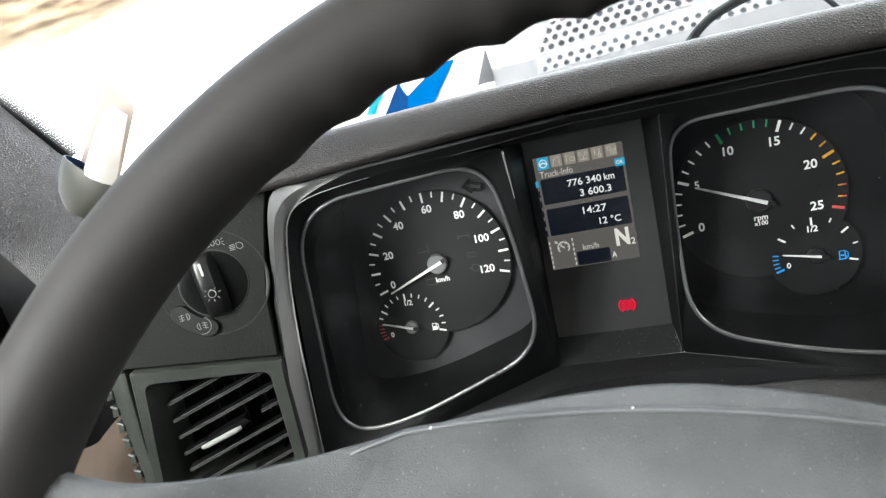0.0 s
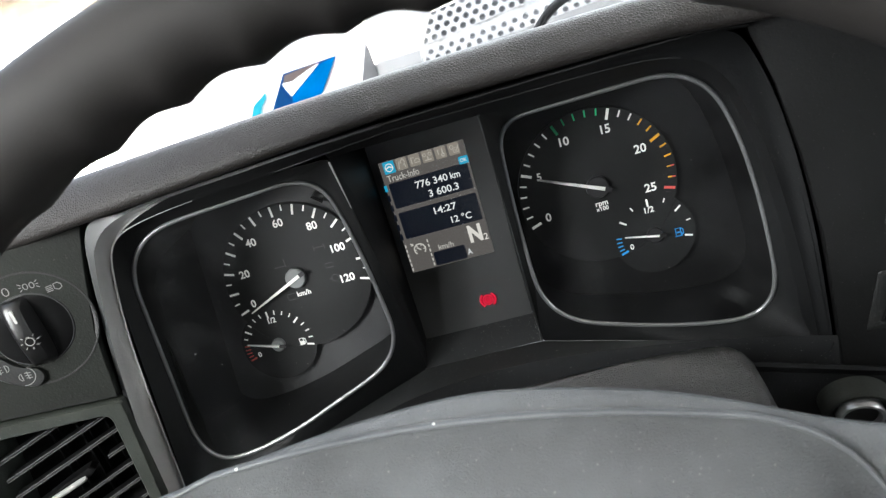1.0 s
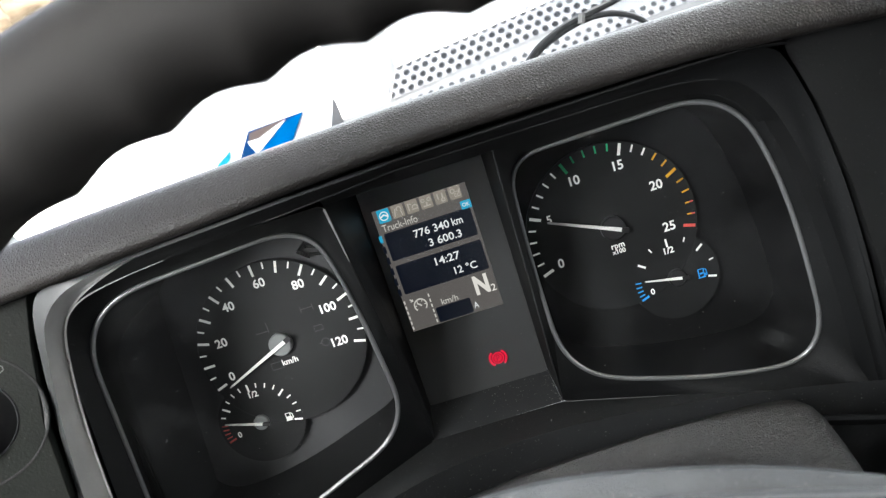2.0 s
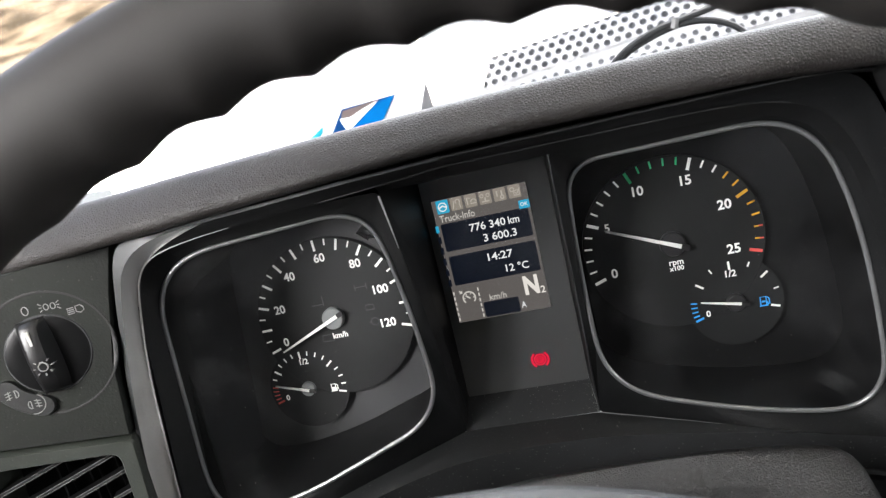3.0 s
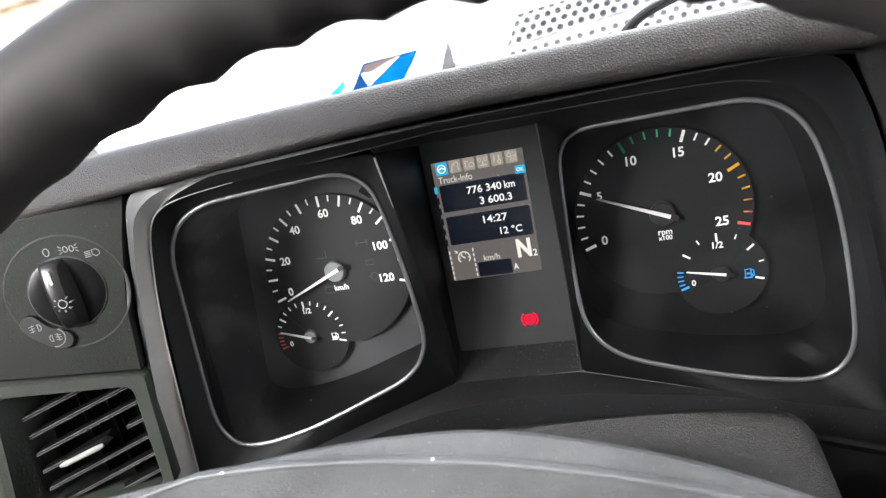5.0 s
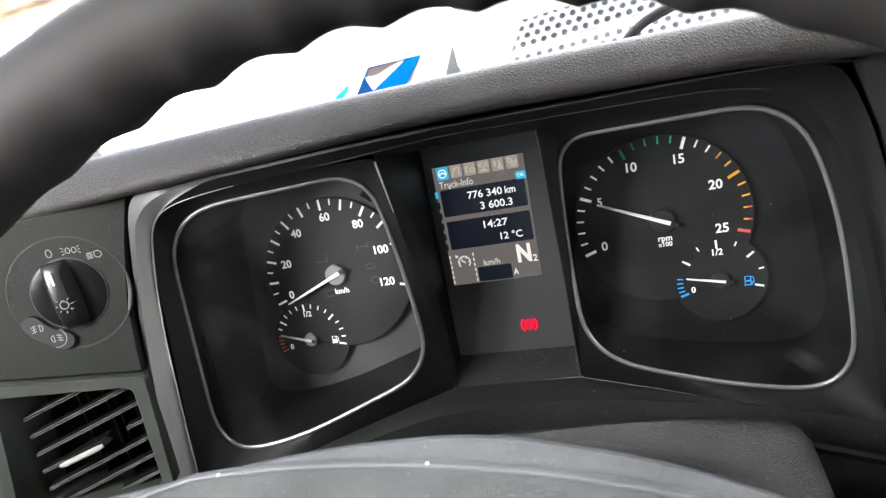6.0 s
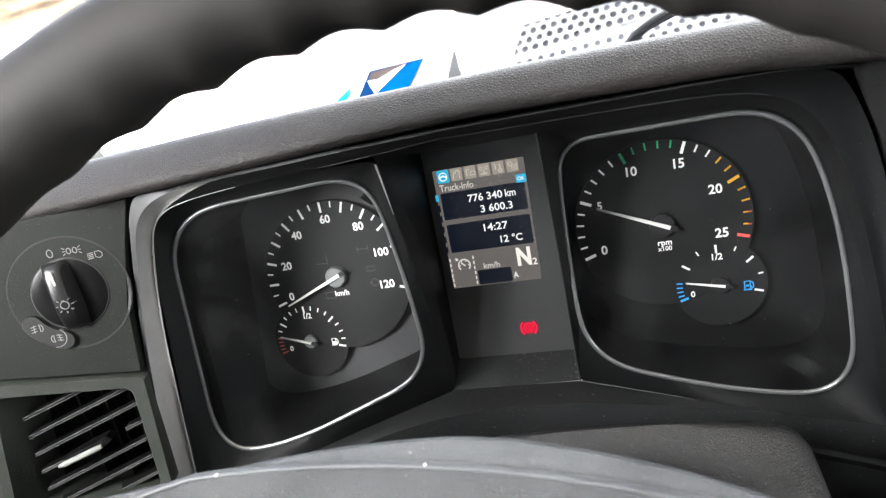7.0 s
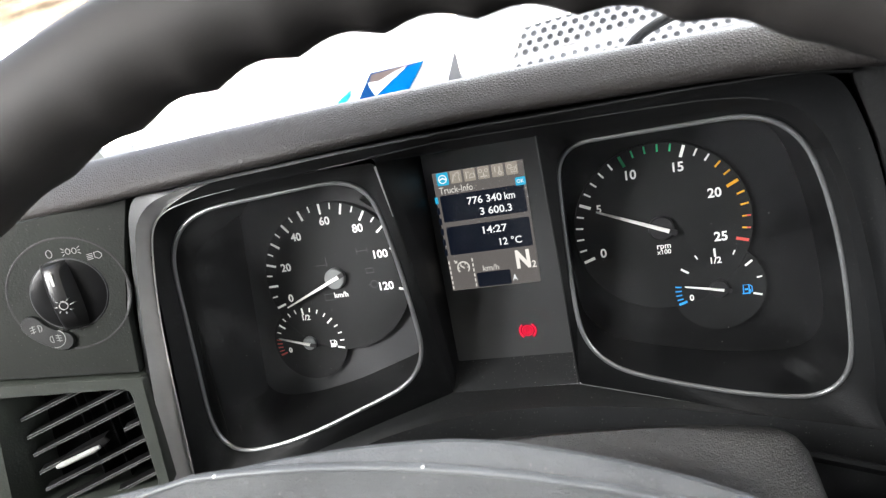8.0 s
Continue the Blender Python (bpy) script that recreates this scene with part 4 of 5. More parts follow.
for k in range(3):
    u = -22 + 13 * k
    part("vane", box((0.9, 62, 8), SIDE @ Matrix.Translation((u, -82, -24)) @ Matrix.Rotation(radians(3), 4, "Z"), 0.2, 1), SLAT, vent)
grip_base = [(-33, -89.0), (-8.5, -83.0), (-4.5, -80.0), (-7.0, -77.6), (-18, -80.5), (-30, -84.6)]
hb = part("handle", prism(grip_base, SIDE, -10, -2.2, 0.6), SLAT, vent)
part("handle_trim", tube([SIDE @ Vector(p) for p in ((-32.4, -87.3, -1.2), (-29.4, -86.5, -0.4), (-12.6, -82.5, -0.4), (-9.6, -81.8, -1.0))], [1.0, 1.5, 1.5, 1.1], 8), SILVER, hb, "chrome handle strip")

# end of the dashboard: side demister grille and its cap
end_vent = thing("side_demister", (-258, -120, -60), "pale grey ribbed demister grille at the dashboard end", "air vent")
rows = []
for z, x0, x1 in ((-19, -254.8, -243.2), (-31, -255.9, -244.5), (-50, -256.2, -246.2), (-82, -255.6, -248.4), (-112, -256, -251)):
    rows.append([Vector((x1, -120, z)), Vector((x1, -126.4, z)), Vector((x1 - 1, -127, z)), Vector((x0 + 2, -127, z)), Vector((x0, -125.6, z)), Vector((x0 - 3, -100, z))])
part("grille_body", loft(rows, closed=False), VENTFRAME, end_vent)
for k in range(8):
    z = -29.5 - 9.6 * k
    part("rib", prism([(-259.5, z - 4.0), (-255.0, z - 3.0), (-254.4, z + 1.0), (-257.6, z + 3.2), (-258.8, z + 0.5)], FACE @ Matrix.Translation((0, 0, 116)), 0, 11.5, 0.5), VENTFRAME, end_vent)
    part("rib_tip", tube([Vector((-258.4, -127.4, z + 2.6)), Vector((-254.4, -127.6, z + 1.2))], 0.7, 6), HOLDERGREY, end_vent)
cap = thing("dashboard_end_cap", (-254, -120, -18), "light grey rounded dashboard end cap", "dashboard trim")
cap_rows = []
for z, x0, x1 in ((-18.6, -260.5, -244.5), (-16.8, -261.2, -243.5), (-10.5, -261.0, -242), (-0.6, -255.8, -240.3), (7.6, -245.6, -236.5), (13.7, -234.5, -232.8)):
    cap_rows.append([Vector((x1, -127.2, z)), Vector(((x0 + x1) / 2, -128.2, z)), Vector((x0 + 1, -126, z)), Vector((x0 - 1, -114, z)), Vector((x1 - 4, -110, z))])
part("cap_shell", loft(cap_rows, True, True, True), HOLDERGREY, cap)
brown = thing("cardboard_sheet", (-255, -150, -110), "bent brown cardboard sheet stuck beside the dashboard end", "cardboard")
sheet = []
for x, y, top, lie in ((-350, -97, -82, 1.0), (-316, -105, -72, 1.0), (-300, -110, -67, 1.0), (-290, -114, -63, 0.85), (-283, -115, -58, 0.5), (-274, -110, -50.2, 0.1), (-266, -103, -46, 0.0), (-250, -88, -45, 0.0)):
    sheet.append([Vector((x, y, top)), Vector((x + 3, y - 1 - 6 * lie, top - 5)), Vector((x + 6, y - 2 - 22 * lie, top - 22)), Vector((x + 8, y - 4 - 34 * lie, top - 60))])
bm = loft(sheet, closed=False)
bmesh.ops.solidify(bm, geom=bm.faces[:], thickness=1.6)
part("cardboard", bm, CARD, brown)

# ---------------------------------------------------------------- steering wheel
WHEEL = Matrix(((0.99866, -0.02466, 0.04547, 18.98), (0.05173, 0.47613, -0.87785, -277.45), (0.0, 0.87903, 0.47676, -73.81), (0, 0, 0, 1)))
wheel = thing("steering_wheel", (19, -277, -74), "black leather truck steering wheel with finger grips and a grey pad", "steering wheel")
RR = 208.0
loops = []
N = 480
for i in range(N):
    a = 360.0 * i / N
    amp = 1.35 * max(0.0, min(1.0, (a - 58) / 6, (131 - a) / 22))
    wave = amp * (1 - 2 * abs(math.sin(radians((a - 90.0) / 7.5 * 180))) ** 1.25) if amp > 0 else 0.0
    ring = []
    for k in range(20):
        q = 2 * math.pi * k / 20
        cu, cw = math.cos(q), math.sin(q)
        r = 16.6
        facing = max(0.0, -cu * 0.75 - cw * 0.65)
        r += wave * facing
        rad = RR + r * cu
        ring.append(WHEEL @ Vector((rad * math.cos(radians(a)), rad * math.sin(radians(a)), r * cw)))
    loops.append(ring)
part("rim", loft(loops + [loops[0]]), RIM, wheel, "black leather rim with finger grips")


HUB = WHEEL @ Matrix.Rotation(radians(-5.0), 4, "Z")
TOP_LEFT = [(0, 88.0, -50), (20, 86.7, -50), (47, 83.4, -50), (69, 79.2, -50), (90, 74.5, -49), (113, 69.5, -44), (128, 65.0, -33), (141, 63.5, -17), (153, 62.0, -4), (170, 64.0, 1), (190, 70.0, 1)]
TOP_RIGHT = [(0, 88.0, -50), (20, 85.8, -50), (47, 81.6, -50), (69, 75.8, -50), (90, 68.3, -50), (105, 62.5, -50), (113, 60.5, -47), (123, 60.0, -36), (136, 60.0, -17), (150, 61.0, -4), (170, 64.0, 1), (190, 70.0, 1)]


def top_at(u):
    a, line = abs(u), TOP_LEFT if u < 0 else TOP_RIGHT
    for (u0, v0, w0), (u1, v1, w1) in zip(line, line[1:]):
        if a <= u1:
            f = (a - u0) / (u1 - u0)
            return v0 + (v1 - v0) * f, w0 + (w1 - w0) * f
    return line[-1][1:]


cols = []
for i in range(77):
    u = -190 + 5 * i
    v, w = (sum(c) / 9 for c in zip(*(top_at(u + 3.5 * k) for k in range(-4, 5))))
    low = -40.0 if abs(u) > 110 else -70.0
    tilt = 0.10 if abs(u) > 100 else 0.30
    cols.append([HUB @ Vector((u, y, z)) for y, z in ((v - 15, w - 34), (v - 4.5, w - 13), (v - 0.9, w - 5.5), (v - 1.6, w - 2.0), (v - 4.2, w), (v - 9, w + 9 * 0.12), (v - 22, w + 1.5), (v * 0.4 + low * 0.2, w + 2), (low, w), (low, w - 34))])
part("hub_shell", loft(cols, True, True, True), PAD, wheel, "grey plastic hub and spokes")


PAD_EDGE = [(u, 79.5 - 0.00115 * (u + 20) ** 2) for u in range(-88, 86, 6)] + [(97, 60), (107, 46), (113, 20), (112, -30), (100, -66), (-120, -66), (-138, -30), (-140, 20), (-134, 46), (-122, 60), (-106, 68.5)]
PAD_EDGE = resample(smoothed([Vector((u, v, 0)) for u, v in PAD_EDGE + PAD_EDGE[:1]], 2)[:-1], 130)


def pad_loop(inset, w):
    return [HUB @ Vector((-14 + (p.x + 14) * (1 - inset / 126), p.y * (1 - inset / 74), w)) for p in PAD_EDGE]


pad = part("airbag_pad", loft([pad_loop(-0.6, -56), pad_loop(-0.6, -49), pad_loop(-0.2, -46.4), pad_loop(0.5, -45.6), pad_loop(2.2, -45.8), pad_loop(5.4, -46.2), pad_loop(9, -45.4), pad_loop(18, -42.4), pad_loop(34, -38.6), pad_loop(56, -35.5)], True, False, True), PAD, wheel, "smooth grey airbag pad with a raised bead")
# bead coloured paler than the pad to carry its highlight
part("pad_bead", tube(pad_loop(0.9, -45.5), 0.62, 8, True), BEAD, pad)

# flecks share the print's glowing white, so a faint glow is added to them
for u, v, w, r in ((-14.0, 79.4, -45.2, 0.38), (-78.2, 75.0, -45.4, 0.42)):
    part("paint_fleck", prism([(r * math.cos(k * math.pi / 4) * (1.3 if k % 3 else 0.8), r * math.sin(k * math.pi / 4)) for k in range(8)], HUB @ Matrix.Translation((u, v, w)), 0, 0.7, 0.15), WHITE, wheel, "dried white paint fleck")

# ---------------------------------------------------------------- steering column shroud
shroud = thing("column_shroud", (40, -130, -160), "grained black steering column shroud behind the wheel", "column shroud")
rows = []
for y, dz, push in ((-50, -75, -8), (-78, -34, -4), (-94, -14, -2), (-102, -4.5, -0.8), (-106.5, -0.9, -0.2), (-110, 0, 0), (-112.5, -0.9, 0), (-116, -3.4, 0), (-121, -8.4, 0.5), (-126, -14.6, 1), (-132, -24, 1.5), (-142, -43, 2), (-170, -90, 4)):
    prof = [(-70, -150), (-66, -110), (-52, -92), (-20, -76), (10, -71.8), (30, -70.8), (42, -70.2), (54, -69.7), (66, -69.4), (78, -69.4), (92, -69.8), (106, -70.8), (117, -72.2), (122.5, -74.0), (126.5, -77.2), (129.5, -82), (132.5, -93), (137, -110), (146, -160)]
    rows.append([Vector((x + (push if x > 60 else -push), y, z + dz * (1.0 if x < 100 else 0.75))) for x, z in prof])
# along the middle the front breaks sharply below the crest and hollows out under it
FOLDED = {-112.5: (-112.2, -1.6), -116: (-115.2, -6.4), -121: (-118.2, -11.6), -126: (-117.2, -16.6), -132: (-115.6, -25), -142: (-118, -44)}
for row in rows:
    for p in row:
        y, dz = FOLDED.get(round(p.y, 1), (0, 0))
        if dz:
            g = max(0.0, min(1.0, (p.x - 8) / 26, (104 - p.x) / 34))
            g = g * g * (3 - 2 * g)
            base = dict(((-112.5, -0.9), (-116, -3.4), (-121, -8.4), (-126, -14.6), (-132, -24), (-142, -43)))[round(p.y, 1)]
            p.z += (dz - base) * g
            p.y += (y - p.y) * g
part("upper_shell", loft([row[1:18] for row in rows], closed=False), SHROUD, shroud)
for side in (slice(0, 2), slice(17, 19)):
    part("lower_shell", loft([[p + Vector((0, 0, -0.6)) for p in row[side]] for row in rows], closed=False), SHROUD, shroud)
ignition = thing("ignition_lock", (172, -110, -118), "round ignition lock with a bright metal ring", "ignition lock")
IGN = plane_frame((169, -114, -117), (1, -0.2, 0), (0, -0.35, 1))
part("lock_bezel", lathe([(14.5, -10), (14.2, -1.5), (13.2, 0.0), (11.8, 0.0), (11.2, -3.5), (9.4, -3.5)], IGN, 44), PANEL, ignition)
part("lock_ring", lathe([(9.4, -8), (9.4, 1.2), (8.8, 2.0), (7.6, 2.0), (7.2, -1)], IGN, 40), CHROME, ignition, "bright metal ring")
part("lock_barrel", lathe([(7.2, -8), (7.2, -0.6), (6.6, 0.0)], IGN, 32), KNOB, ignition)

# ---------------------------------------------------------------- dashboard right of the cluster
RIGHT = plane_frame((160, -80, 0), (1, -0.3, 0))
right_panel = thing("centre_switch_panel", (260, -110, -100), "matt dark grey dashboard panel with switch slots", "dashboard panel")
outline = [(-1.0, 60), (0.2, 52), (6.8, 30.4), (13.0, -4.4), (17.1, -42), (18.2, -79), (18.5, -120), (230, -160), (240, 62)]
part("panel_face", prism(outline, RIGHT, -10, 0, 0.8), RIGHTPANEL, right_panel)
part("panel_backing", prism([(-12, 57), (-6, 38), (2, 12), (8, -22), (12, -62), (12, -130), (230, -130), (240, 60)], RIGHT, -24, -20), DARK, right_panel)
for u0, v0, u1, v1 in ((54.8, 29.1, 49.1, 2.5), (46.0, -13.4, 40.0, -41.8), (36.1, -62.8, 28.9, -92.4)):
    slot = [(u0 + 0.4, v0 - 0.4), (u0 + 50, v0 + 1), (u1 + 50, v1 + 1), (u1 + 0.4, v1)]
    inside = [(u0 + 7, v0 - 4.5), (u0 + 44, v0 - 3), (u1 + 44, v1 + 5), (u1 + 7, v1 + 4.5)]
    part("switch_frame", loft([rounded([(RIGHT @ Vector((*p, w)), 1.5) for p in ring], 4) for ring, w in ((slot, -0.3), (slot, 0.2), (mixed(slot, inside, 0.08), 0.45), (mixed(slot, inside, 0.85), 0.2), (inside, -0.8), (inside, -4))]), BEZEL, right_panel)
    part("switch_key", loft([rounded([(RIGHT @ Vector((*p, w)), 1.5) for p in ring], 4) for ring, w in ((mixed(inside, slot, -0.06), -3.5), (mixed(inside, slot, -0.06), 0.4), (mixed(inside, slot, -0.2), 1.0))], True, False, True), KNOB, right_panel)
lower_dash = thing("lower_dashboard", (60, -100, -260), "dark grey lower dashboard below the cluster", "dashboard")
part("dash_shell", loft([[Vector((x, y, z)) for y, z in ((-90, -108 - 0.3 * (x - 133)), (-104.6, -86.4 - 0.3 * (x - 133)), (-105.6, -85.2 - 0.3 * (x - 133)), (-106.6, -85.4 - 0.3 * (x - 133)), (-107, -87 - 0.3 * (x - 133)), (-102, -92 - 0.3 * (x - 133)), (-98, -300), (60, -300))] for x in (126, 160, 200, 300, 420)], closed=False), MASK, lower_dash)
part("dash_shell", loft([[Vector((x, y, z)) for y, z in ((-70, -118), (-88, -122), (-96, -140), (-98, -300), (60, -300))] for x in (-262, -180, 0, 126)], closed=False), PANEL, lower_dash)

# ---------------------------------------------------------------- holder with a leaflet, cable
holder = thing("paper_holder", (-288, -60, 70), "grey cup-shaped holder at the dashboard end", "holder")
HOLD = plane_frame((-308, -40, 79), (0.71, 0.15, -0.69), (0.69, 0.1, 0.71))


def cup_rings(steps):
    return [[HOLD @ Vector((rx * math.cos(2 * math.pi * k / 32), w, ry * math.sin(2 * math.pi * k / 32))) for k in range(32)] for w, rx, ry in steps]


part("cup", loft(cup_rings(((-19, 8, 4), (-11, 16, 6.2), (1, 20.4, 7.4), (11.4, 21.5, 7.8), (12.4, 21.2, 7.5), (12.4, 20.4, 6.9))), True, True, False), CUPGREY, holder)
part("cup_lining", loft(cup_rings(((-8, 15, 4.6), (3, 19.2, 6.2), (12.3, 20.4, 6.9))), True, True, False), CUPBLUE, holder, "dark blue lining")
leaflet = thing("paper_leaflet", (-280, -45, 76), "folded white paper leaflet standing in the holder", "leaflet")
cols = []
for f, bulge, lift in ((0.0, 0, 0), (0.1, 3, 7), (0.25, 6, 11), (0.5, 7, 10), (0.75, 5, 5), (1.0, 0, 0)):
    top, foot = Vector((-275, -48, 118)).lerp(Vector((-253, -50, 115)), f) + Vector((0.4, 0, 0.5)) * lift, Vector((-304, -42, 91)).lerp(Vector((-286, -41, 76)), f)
    cols.append([top.lerp(foot, k / 5) + Vector((0, -bulge * min(1.0, 0.15 + k * 0.4), 0)) for k in range(6)])
bm = loft(cols, closed=False)
bmesh.ops.solidify(bm, geom=bm.faces[:], thickness=0.6)
part("sheet", bm, PAPER, leaflet)
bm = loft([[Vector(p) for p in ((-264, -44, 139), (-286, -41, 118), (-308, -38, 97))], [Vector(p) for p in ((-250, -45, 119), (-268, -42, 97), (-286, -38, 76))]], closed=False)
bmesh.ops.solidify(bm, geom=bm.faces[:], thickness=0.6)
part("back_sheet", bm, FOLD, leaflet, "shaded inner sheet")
cable = thing("loose_cable", (130, 150, 90), "black twin cable lying over the dashboard edge", "cable")
part("strand", tube(smoothed([(80, 150, 70), (103, 150, 97), (130, 150, 108), (146, 150, 110.5), (175, 152, 114), (205, 155, 122), (260, 165, 130)], 3), 2.6, 8), WIRE, cable)
part("strand", tube(smoothed([(84, 152, 70), (106, 152, 96), (128, 152, 104), (148, 152, 108.5), (168, 150, 107), (186, 148, 98), (196, 146, 84)], 3), 2.3, 8), WIRE, cable)
part("cable_tie", tube([(145, 150, 106), (147, 150, 113)], 3.4, 8), WIRE, cable)

# ---------------------------------------------------------------- cab shell
XL, XR, YB, YF, ZF, ZR = -0.47, 1.77, -1.35, 0.62, 1.02, 2.75


def slab(x0, x1, y0, y1, z0, z1, bevel=0.0):
    return box((x1 - x0, y1 - y0, z1 - z0), Matrix.Translation(((x0 + x1) / 2, (y0 + y1) / 2, (z0 + z1) / 2)), bevel, 1)


fixed("floor", slab(XL, XR, YB, YF, ZF - 0.06, ZF), FLOORMAT, "black rubber cab floor", "floor")
fixed("ceiling", slab(XL - 0.05, XR + 0.05, YB - 0.05, YF - 0.12, ZR, ZR + 0.05), HEADLINER, "light fabric cab headliner", "ceiling")
fixed("wall_rear", slab(XL - 0.05, XR + 0.05, YB - 0.05, YB, ZF - 0.06, ZR), TRIMGREY, "grey rear cab wall", "wall")
# window openings narrowed, out of view, to hold back light on the wheel rim
for name, x0, x1 in (("left", XL - 0.05, XL), ("right", XR, XR + 0.05)):
    fixed("wall_" + name, joined(slab(x0, x1, YB, -0.12, ZF - 0.06, 2.0), slab(x0, x1, -0.12, YF, ZF - 0.06, 1.52), slab(x0, x1, YB, -0.85, 2.0, ZR), slab(x0, x1, -0.4, -0.12, 2.0, ZR), slab(x0, x1, -0.85, -0.4, 2.45, ZR), slab(x0, x1, -0.12, YF, 2.66, ZR)), TRIMGREY, "grey cab side with a window opening", "wall")
fixed("door_panel", slab(XL + 0.002, XL + 0.03, -0.75, 0.0, ZF + 0.05, 1.775, 0.01), RIGHTPANEL, "black driver door panel", "door panel")
fixed("wall_front", slab(XL - 0.05, XR + 0.05, YF, YF + 0.05, ZF - 0.06, 1.58), TRIMGREY, "cab front below the windscreen", "wall")
fixed("front_header", slab(XL - 0.05, XR + 0.05, YF - 0.14, YF - 0.06, 2.66, ZR), HEADLINER, "header above the windscreen", "wall")


def pane(name, pts, label):
    near = [Vector(p) for p in pts]
    off = (near[1] - near[0]).cross(near[2] - near[0]).normalized() * 0.004
    bm = loft([near, [p + off for p in near]], True, True, True)
    bmesh.ops.recalc_face_normals(bm, faces=bm.faces[:])
    ob = fixed(name, bm, GLASS, label, "window", 0)
    ob.visible_shadow = False
    return ob


pane("window_1", [(XL, YF + 0.02, 1.58), (XR, YF + 0.02, 1.58), (XR, YF - 0.1, 2.7), (XL, YF - 0.1, 2.7)], "large clear windscreen")
pane("window_2", [(XL - 0.02, -0.12, 1.52), (XL - 0.02, YF, 1.52), (XL - 0.02, YF - 0.1, 2.66), (XL - 0.02, -0.12, 2.66)], "clear side pane beside the pillar")
pane("window_3", [(XR + 0.02, -0.12, 1.52), (XR + 0.02, YF, 1.52), (XR + 0.02, YF - 0.1, 2.66), (XR + 0.02, -0.12, 2.66)], "clear side pane beside the pillar")
# dashboard top, falling towards the windscreen
rows = []
for y, z in ((0.02, 1.80), (0.08, 1.775), (0.2, 1.735), (0.4, 1.67), (0.6, 1.60), (0.62, 1.55)):
    rows.append([Vector((x, y, z)) for x in (-0.27, -0.2, 0.2, 0.6, 1.2, XR)])
fixed("dashboard_top", loft(rows, closed=False), PANEL, "dark dashboard top below the windscreen", "dashboard")

# pillar trim beside the driver, with the enamelled glass edge above it
pillar = thing("pillar_trim", (-400, 0, 0), "black leather-grained trim at the foot of the pillar", "pillar trim")
PILLAR_LINE = ((-520, 70, 252), (-480, 55, 205), (-439, 42, 158), (-419, 40, 136), (-398, 38, 113), (-360, 20, 92), (-310, 5, 78), (-262, 0, 72))


def pillar_rows(steps):
    return [[Vector((x + out * 0.7, y - 118 * f - out, z - drop)) for x, y, z in PILLAR_LINE] for f, drop, out in steps]


part("trim_pad", loft(pillar_rows(((0.0, 0, 0), (0.05, 1.5, 5), (0.14, 9, 11), (0.32, 34, 16), (0.5, 62, 15), (0.56, 74, 11), (0.55, 80, 4))), closed=False), LEATHER, pillar)
# black sheet added below the pad in place of the deep shade there
part("trim_shade", loft(pillar_rows(((0.55, 80, 4), (0.53, 120, 2), (0.50, 200, 0), (0.50, 420, 0))), closed=False), DARK, pillar, "black sheet for the shade below the pad")
edge = thing("glass_edge", (-430, 52, 110), "black enamelled dotted edge of the windscreen", "window edge")
E0, ED, EU = Vector((-448, 52, 164.5)), Vector((40, 0, -45)).normalized(), Vector((0.75, 0, 0.66))
part("enamel_band", loft([[E0 + ED * a + EU * b for a in (-90, 75)] for b in (-9.5, -0.6)] + [[E0 + ED * a + EU * -0.6 + Vector((0, 1, 0)) for a in (-90, 75)]], closed=False), FRIT, edge)
bm = bmesh.new()
for r in range(5):
    for c in range(55):
        p = E0 + ED * (-88 + 3.0 * (c + 0.5 * (r % 2))) + EU * (0.9 + 2.5 * r)
        rad = 1.86 - 0.09 * r
        ringv = [bm.verts.new(p + (ED * math.cos(k * math.pi / 3) + EU * math.sin(k * math.pi / 3)) * rad) for k in range(6)]
        bm.faces.new(ringv)
tagged(part("enamel_dots", bm, FRIT, edge, smooth=0), kind="stuff")
corner = thing("dashboard_corner_trim", (-212, -30, 60), "small pale plastic wedge at the dashboard corner", "dashboard trim")
part("wedge", loft([[Vector((x, y, z)) for x, z in ((-232, 58), (-231, 72), (-213, 84.5), (-211, 84), (-200, 66), (-198, 58))] for y in (-38, -8)], True, True, True), HOLDERGREY, corner)

# ---------------------------------------------------------------- outside, before the windscreen
ground = bmesh.new()
bmesh.ops.create_grid(ground, x_segments=60, y_segments=60, size=400)
fixed("ground", ground, GROUND, "pale concrete yard", "ground")
vehicle = thing("parked_vehicle", (100, 1000, 0), "white body of a vehicle parked before the windscreen", "vehicle")


def sheet_of_holes(p0, step, rise, cols, rows, hole):
    """A metal sheet with rows of round holes, each row shifted by half a step."""
    bm = bmesh.new()
    p0, step, rise = Vector(p0), Vector(step), Vector(rise)
    back = step.cross(rise).normalized() * 3.0
    if back.y < 0:
        back = -back
    u, v = step.normalized(), rise.normalized()
    cell = [(-0.5, -0.5), (0, -0.5), (0.5, -0.5), (0.5, 0), (0.5, 0.5), (0, 0.5), (-0.5, 0.5), (-0.5, 0)]
    for r in range(rows):
        for c in range(cols):
            m = p0 + step * (c + 0.5 * r) + rise * r
            outer = [bm.verts.new(m + step * a + rise * b) for a, b in cell]
            ring = [m + (u * math.cos(math.atan2(b, a)) + v * math.sin(math.atan2(b, a))) * hole for a, b in cell]
            near, far = [bm.verts.new(p) for p in ring], [bm.verts.new(p + back) for p in ring]
            for k in range(8):
                j = (k + 1) % 8
                bm.faces.new((outer[k], outer[j], near[j], near[k]))
                bm.faces.new((near[k], near[j], far[j], far[k]))
    return bm


def slab_of(points, thick=4.0):
    bm = loft([[Vector(p) for p in points], [Vector(p) + Vector((0, thick, 0)) for p in points]], True, True, True)
    return bm


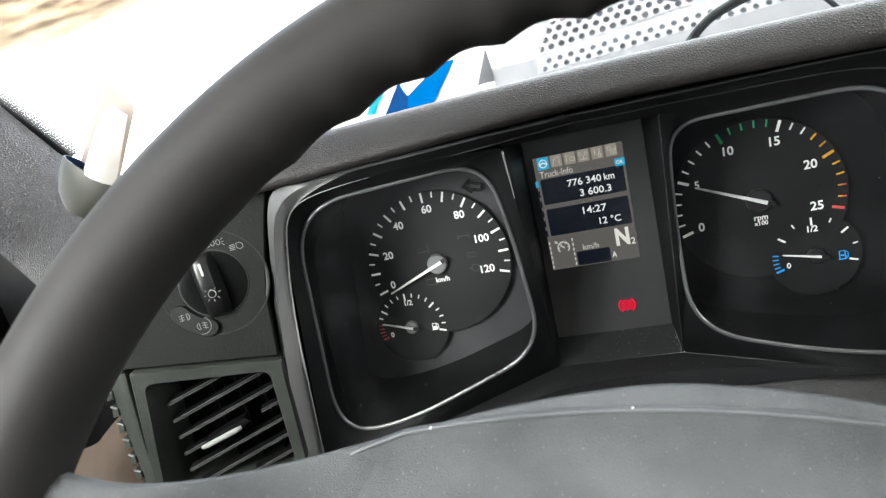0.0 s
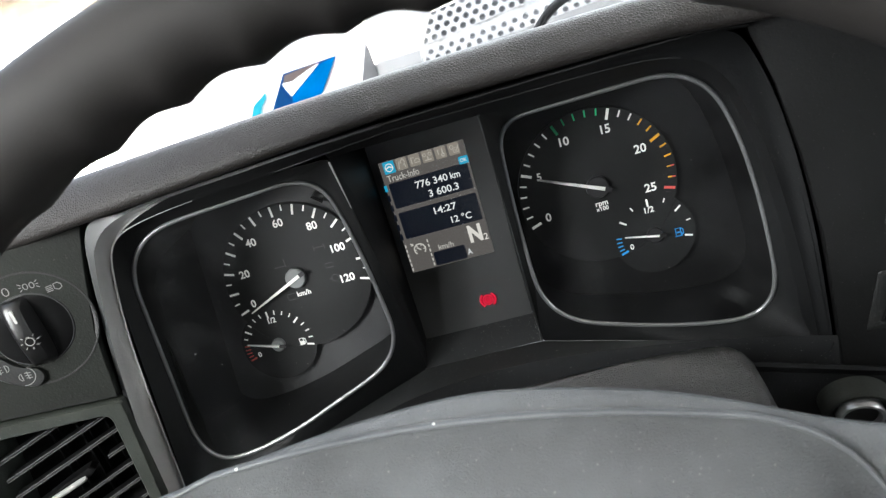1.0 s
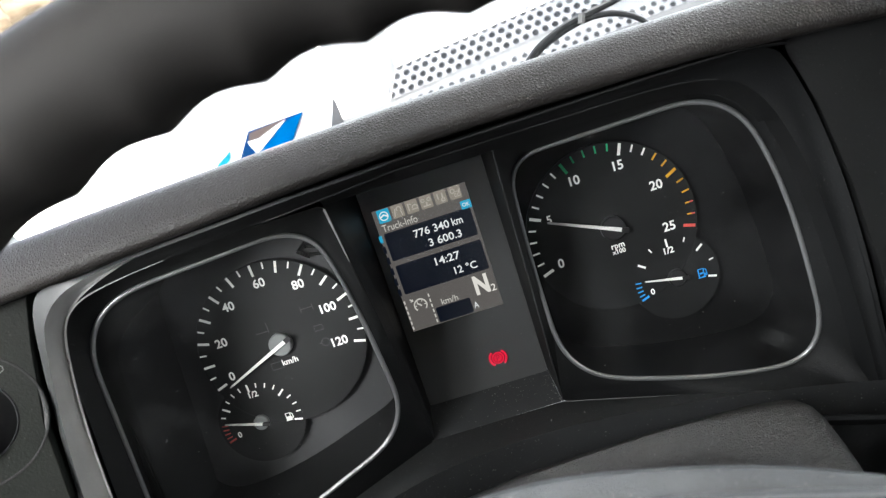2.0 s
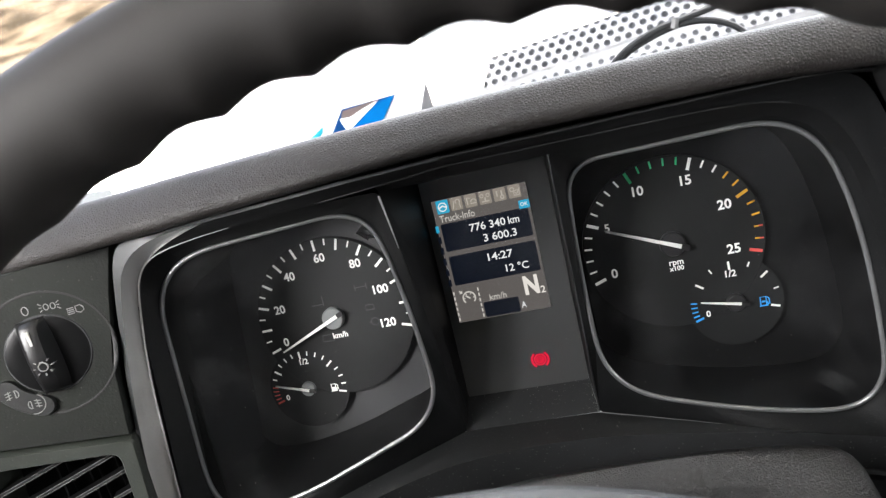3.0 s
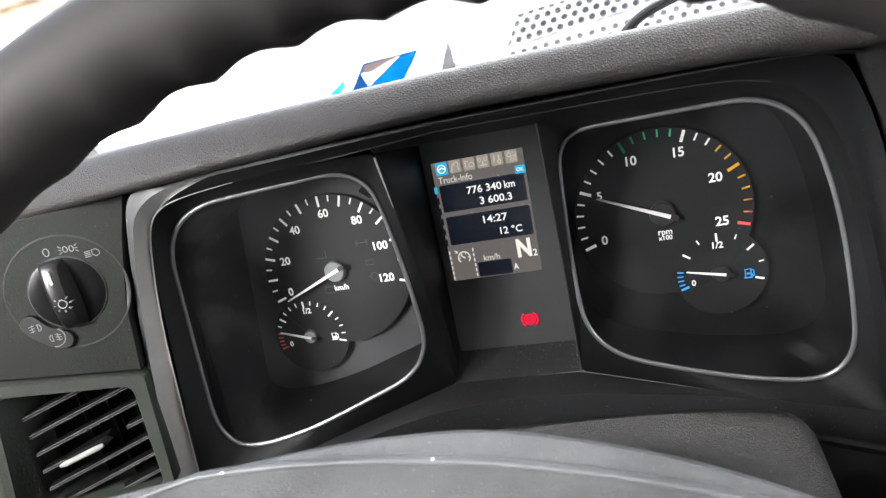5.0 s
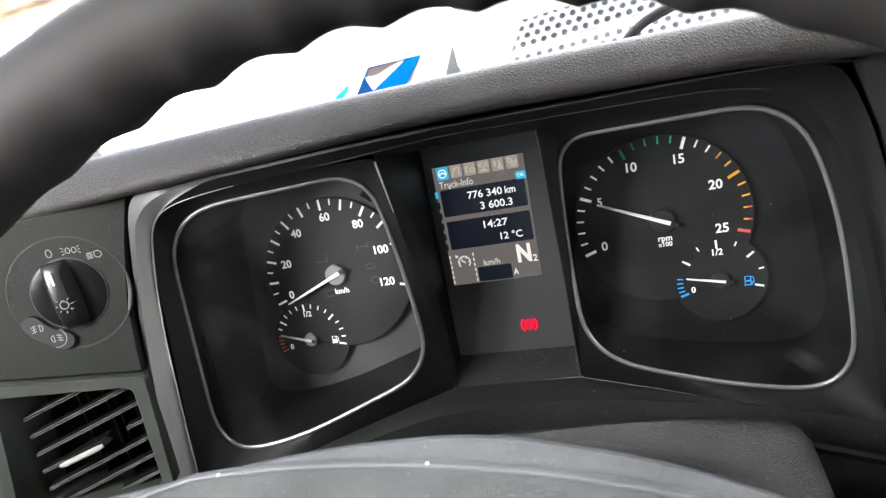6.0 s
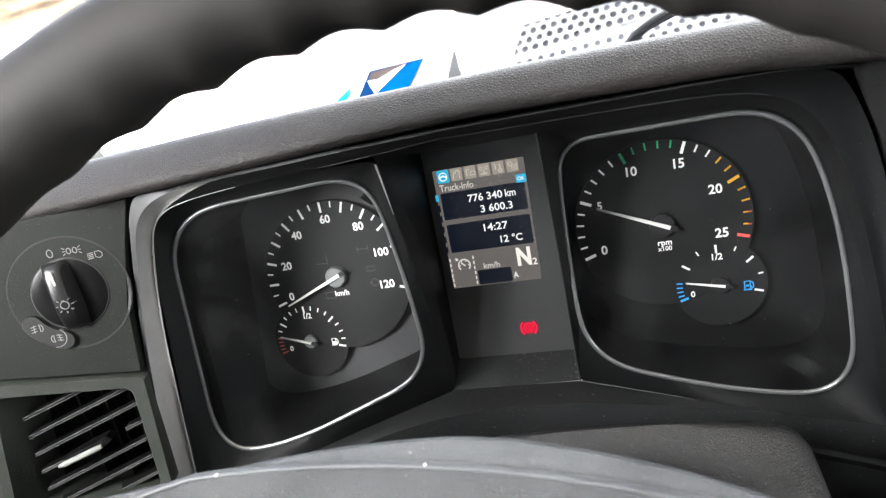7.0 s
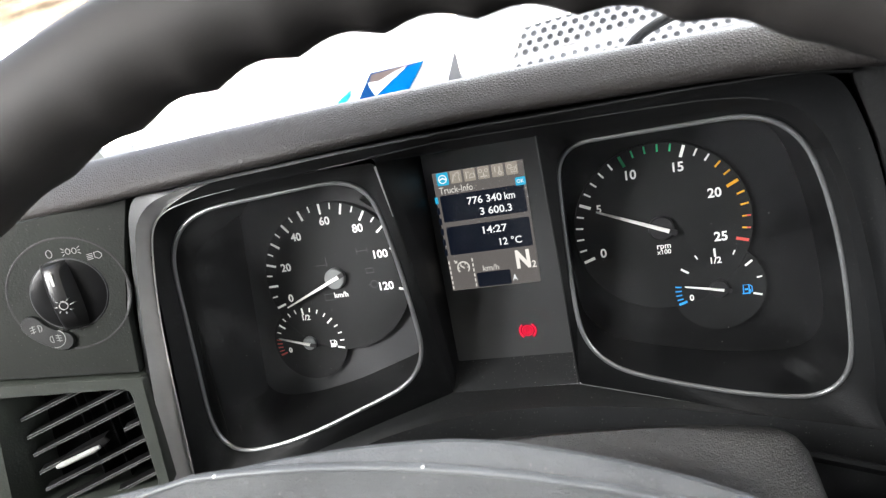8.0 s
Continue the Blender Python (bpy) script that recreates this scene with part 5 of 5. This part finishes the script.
STEP, RISE = (20.06, 0, 1.67), (0, 6, 15.2)
part("perforated_sheet", sheet_of_holes((-53, 906, 154.6), STEP, RISE, 30, 4, 7.1), SHEETSHADE, vehicle, "white perforated metal sheet", smooth=0)
# sheets added behind the holes; the holes' shade is put into their colour
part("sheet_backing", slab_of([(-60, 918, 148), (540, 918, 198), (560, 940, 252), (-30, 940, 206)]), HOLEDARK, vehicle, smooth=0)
part("perforated_sheet", sheet_of_holes((-46, 757, 112.0), (19.2, 0, 1.0), (0, 5, 12.0), 30, 2, 5.4), SHEETSHADE, vehicle, "white perforated metal sheet", smooth=0)
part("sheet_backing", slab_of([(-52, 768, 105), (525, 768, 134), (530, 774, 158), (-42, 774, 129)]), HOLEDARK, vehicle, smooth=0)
part("body_panel", slab_of([(-138, 765, -400), (600, 765, -400), (600, 755, 139), (-55, 755, 105.5), (-55, 755, 132), (-138, 755, 132)]), SHEETSHADE, vehicle, smooth=0)
part("body_panel", slab_of([(-66, 907, 100), (-62, 907, 147), (560, 907, 198), (560, 890, 130)]), SHEETSHADE, vehicle, smooth=0)
part("body_panel", slab_of([(-160, 920, 100), (-60, 909.5, 100), (-59, 909.5, 150), (-29, 929, 207), (-29, 936, 420), (-160, 936, 420)]), SHEETSHADE, vehicle, smooth=0)
part("body_panel", slab_of([(-40, 927.6, 206.6), (640, 927.6, 263), (640, 940, 430), (-40, 940, 430)]), WHITEPAINT, vehicle, smooth=0)
# white board stretched left and up to stand in for the washed-out outdoors
part("side_board", slab_of([(-1500, 775, -400), (-166, 775, -400), (-166, 770, 120), (-140, 770, 178), (-150, 770, 372), (-1500, 770, 372)]), WHITEPAINT, vehicle, smooth=0)
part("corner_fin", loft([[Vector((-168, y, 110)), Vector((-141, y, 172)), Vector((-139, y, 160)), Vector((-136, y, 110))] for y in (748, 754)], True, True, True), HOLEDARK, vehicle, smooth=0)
part("body_side", loft([[Vector((x, y + k, z)) for x, y, z in ((-900, 790, -390), (600, 790, -390), (600, 320, -2100), (-900, 320, -2100))] for k in (0, 60)], True, True, True), WHITEPAINT, vehicle, smooth=0)
sticker = part("sticker", slab_of([(-366, 764, 84), (-306, 764, 165), (-201.5, 764, 167), (-270, 764, 84)], 1.0), LOGONAVY, vehicle, "blue and cyan sticker", smooth=0)
part("sticker_field", slab_of([(-312, 762.6, 84), (-303, 762.6, 121), (-266, 762.6, 143), (-235, 762.6, 161.5), (-204, 762.6, 165.8), (-271, 762.6, 84)], 1.0), LOGOBLUE, sticker, smooth=0)
part("sticker_field", slab_of([(-311, 762.0, 147), (-304.5, 762.0, 161), (-243, 762.0, 165.6), (-235, 762.0, 163.5), (-268, 762.0, 149)], 1.0), LOGOSHADE, sticker, smooth=0)
part("sticker_field", slab_of([(-312.5, 761.4, 148), (-310, 761.4, 138), (-303, 761.4, 123), (-235, 761.4, 163.5), (-258, 761.4, 158), (-292, 761.4, 147)], 1.0), WHITEPAINT, sticker, smooth=0)
part("sticker_field", slab_of([(-394, 764, 104), (-379, 764, 127), (-348, 764, 144), (-352, 764, 132), (-364, 764, 121), (-374, 764, 104)], 1.0), LOGOCYAN, sticker, smooth=0)

# ---------------------------------------------------------------- far bank of earth
rng = random.Random(7)
bank = bmesh.new()
grid = []
for i in range(121):
    az = radians(-86 + 80 * i / 120)
    row = []
    for j in range(25):
        far = 20 + 14 * j / 24
        rise = 6.4 * (j / 24) ** 1.2
        lump = noise.noise(Vector((far * math.sin(az) * 0.5, far * math.cos(az) * 0.5, 3.1))) * 0.5 + noise.noise(Vector((far * math.sin(az) * 1.7, far * math.cos(az) * 1.7, 8.2))) * 0.22
        row.append(Vector((far * math.sin(az), far * math.cos(az), rise + lump * min(1.0, j / 4) - 0.05)))
    grid.append(row)
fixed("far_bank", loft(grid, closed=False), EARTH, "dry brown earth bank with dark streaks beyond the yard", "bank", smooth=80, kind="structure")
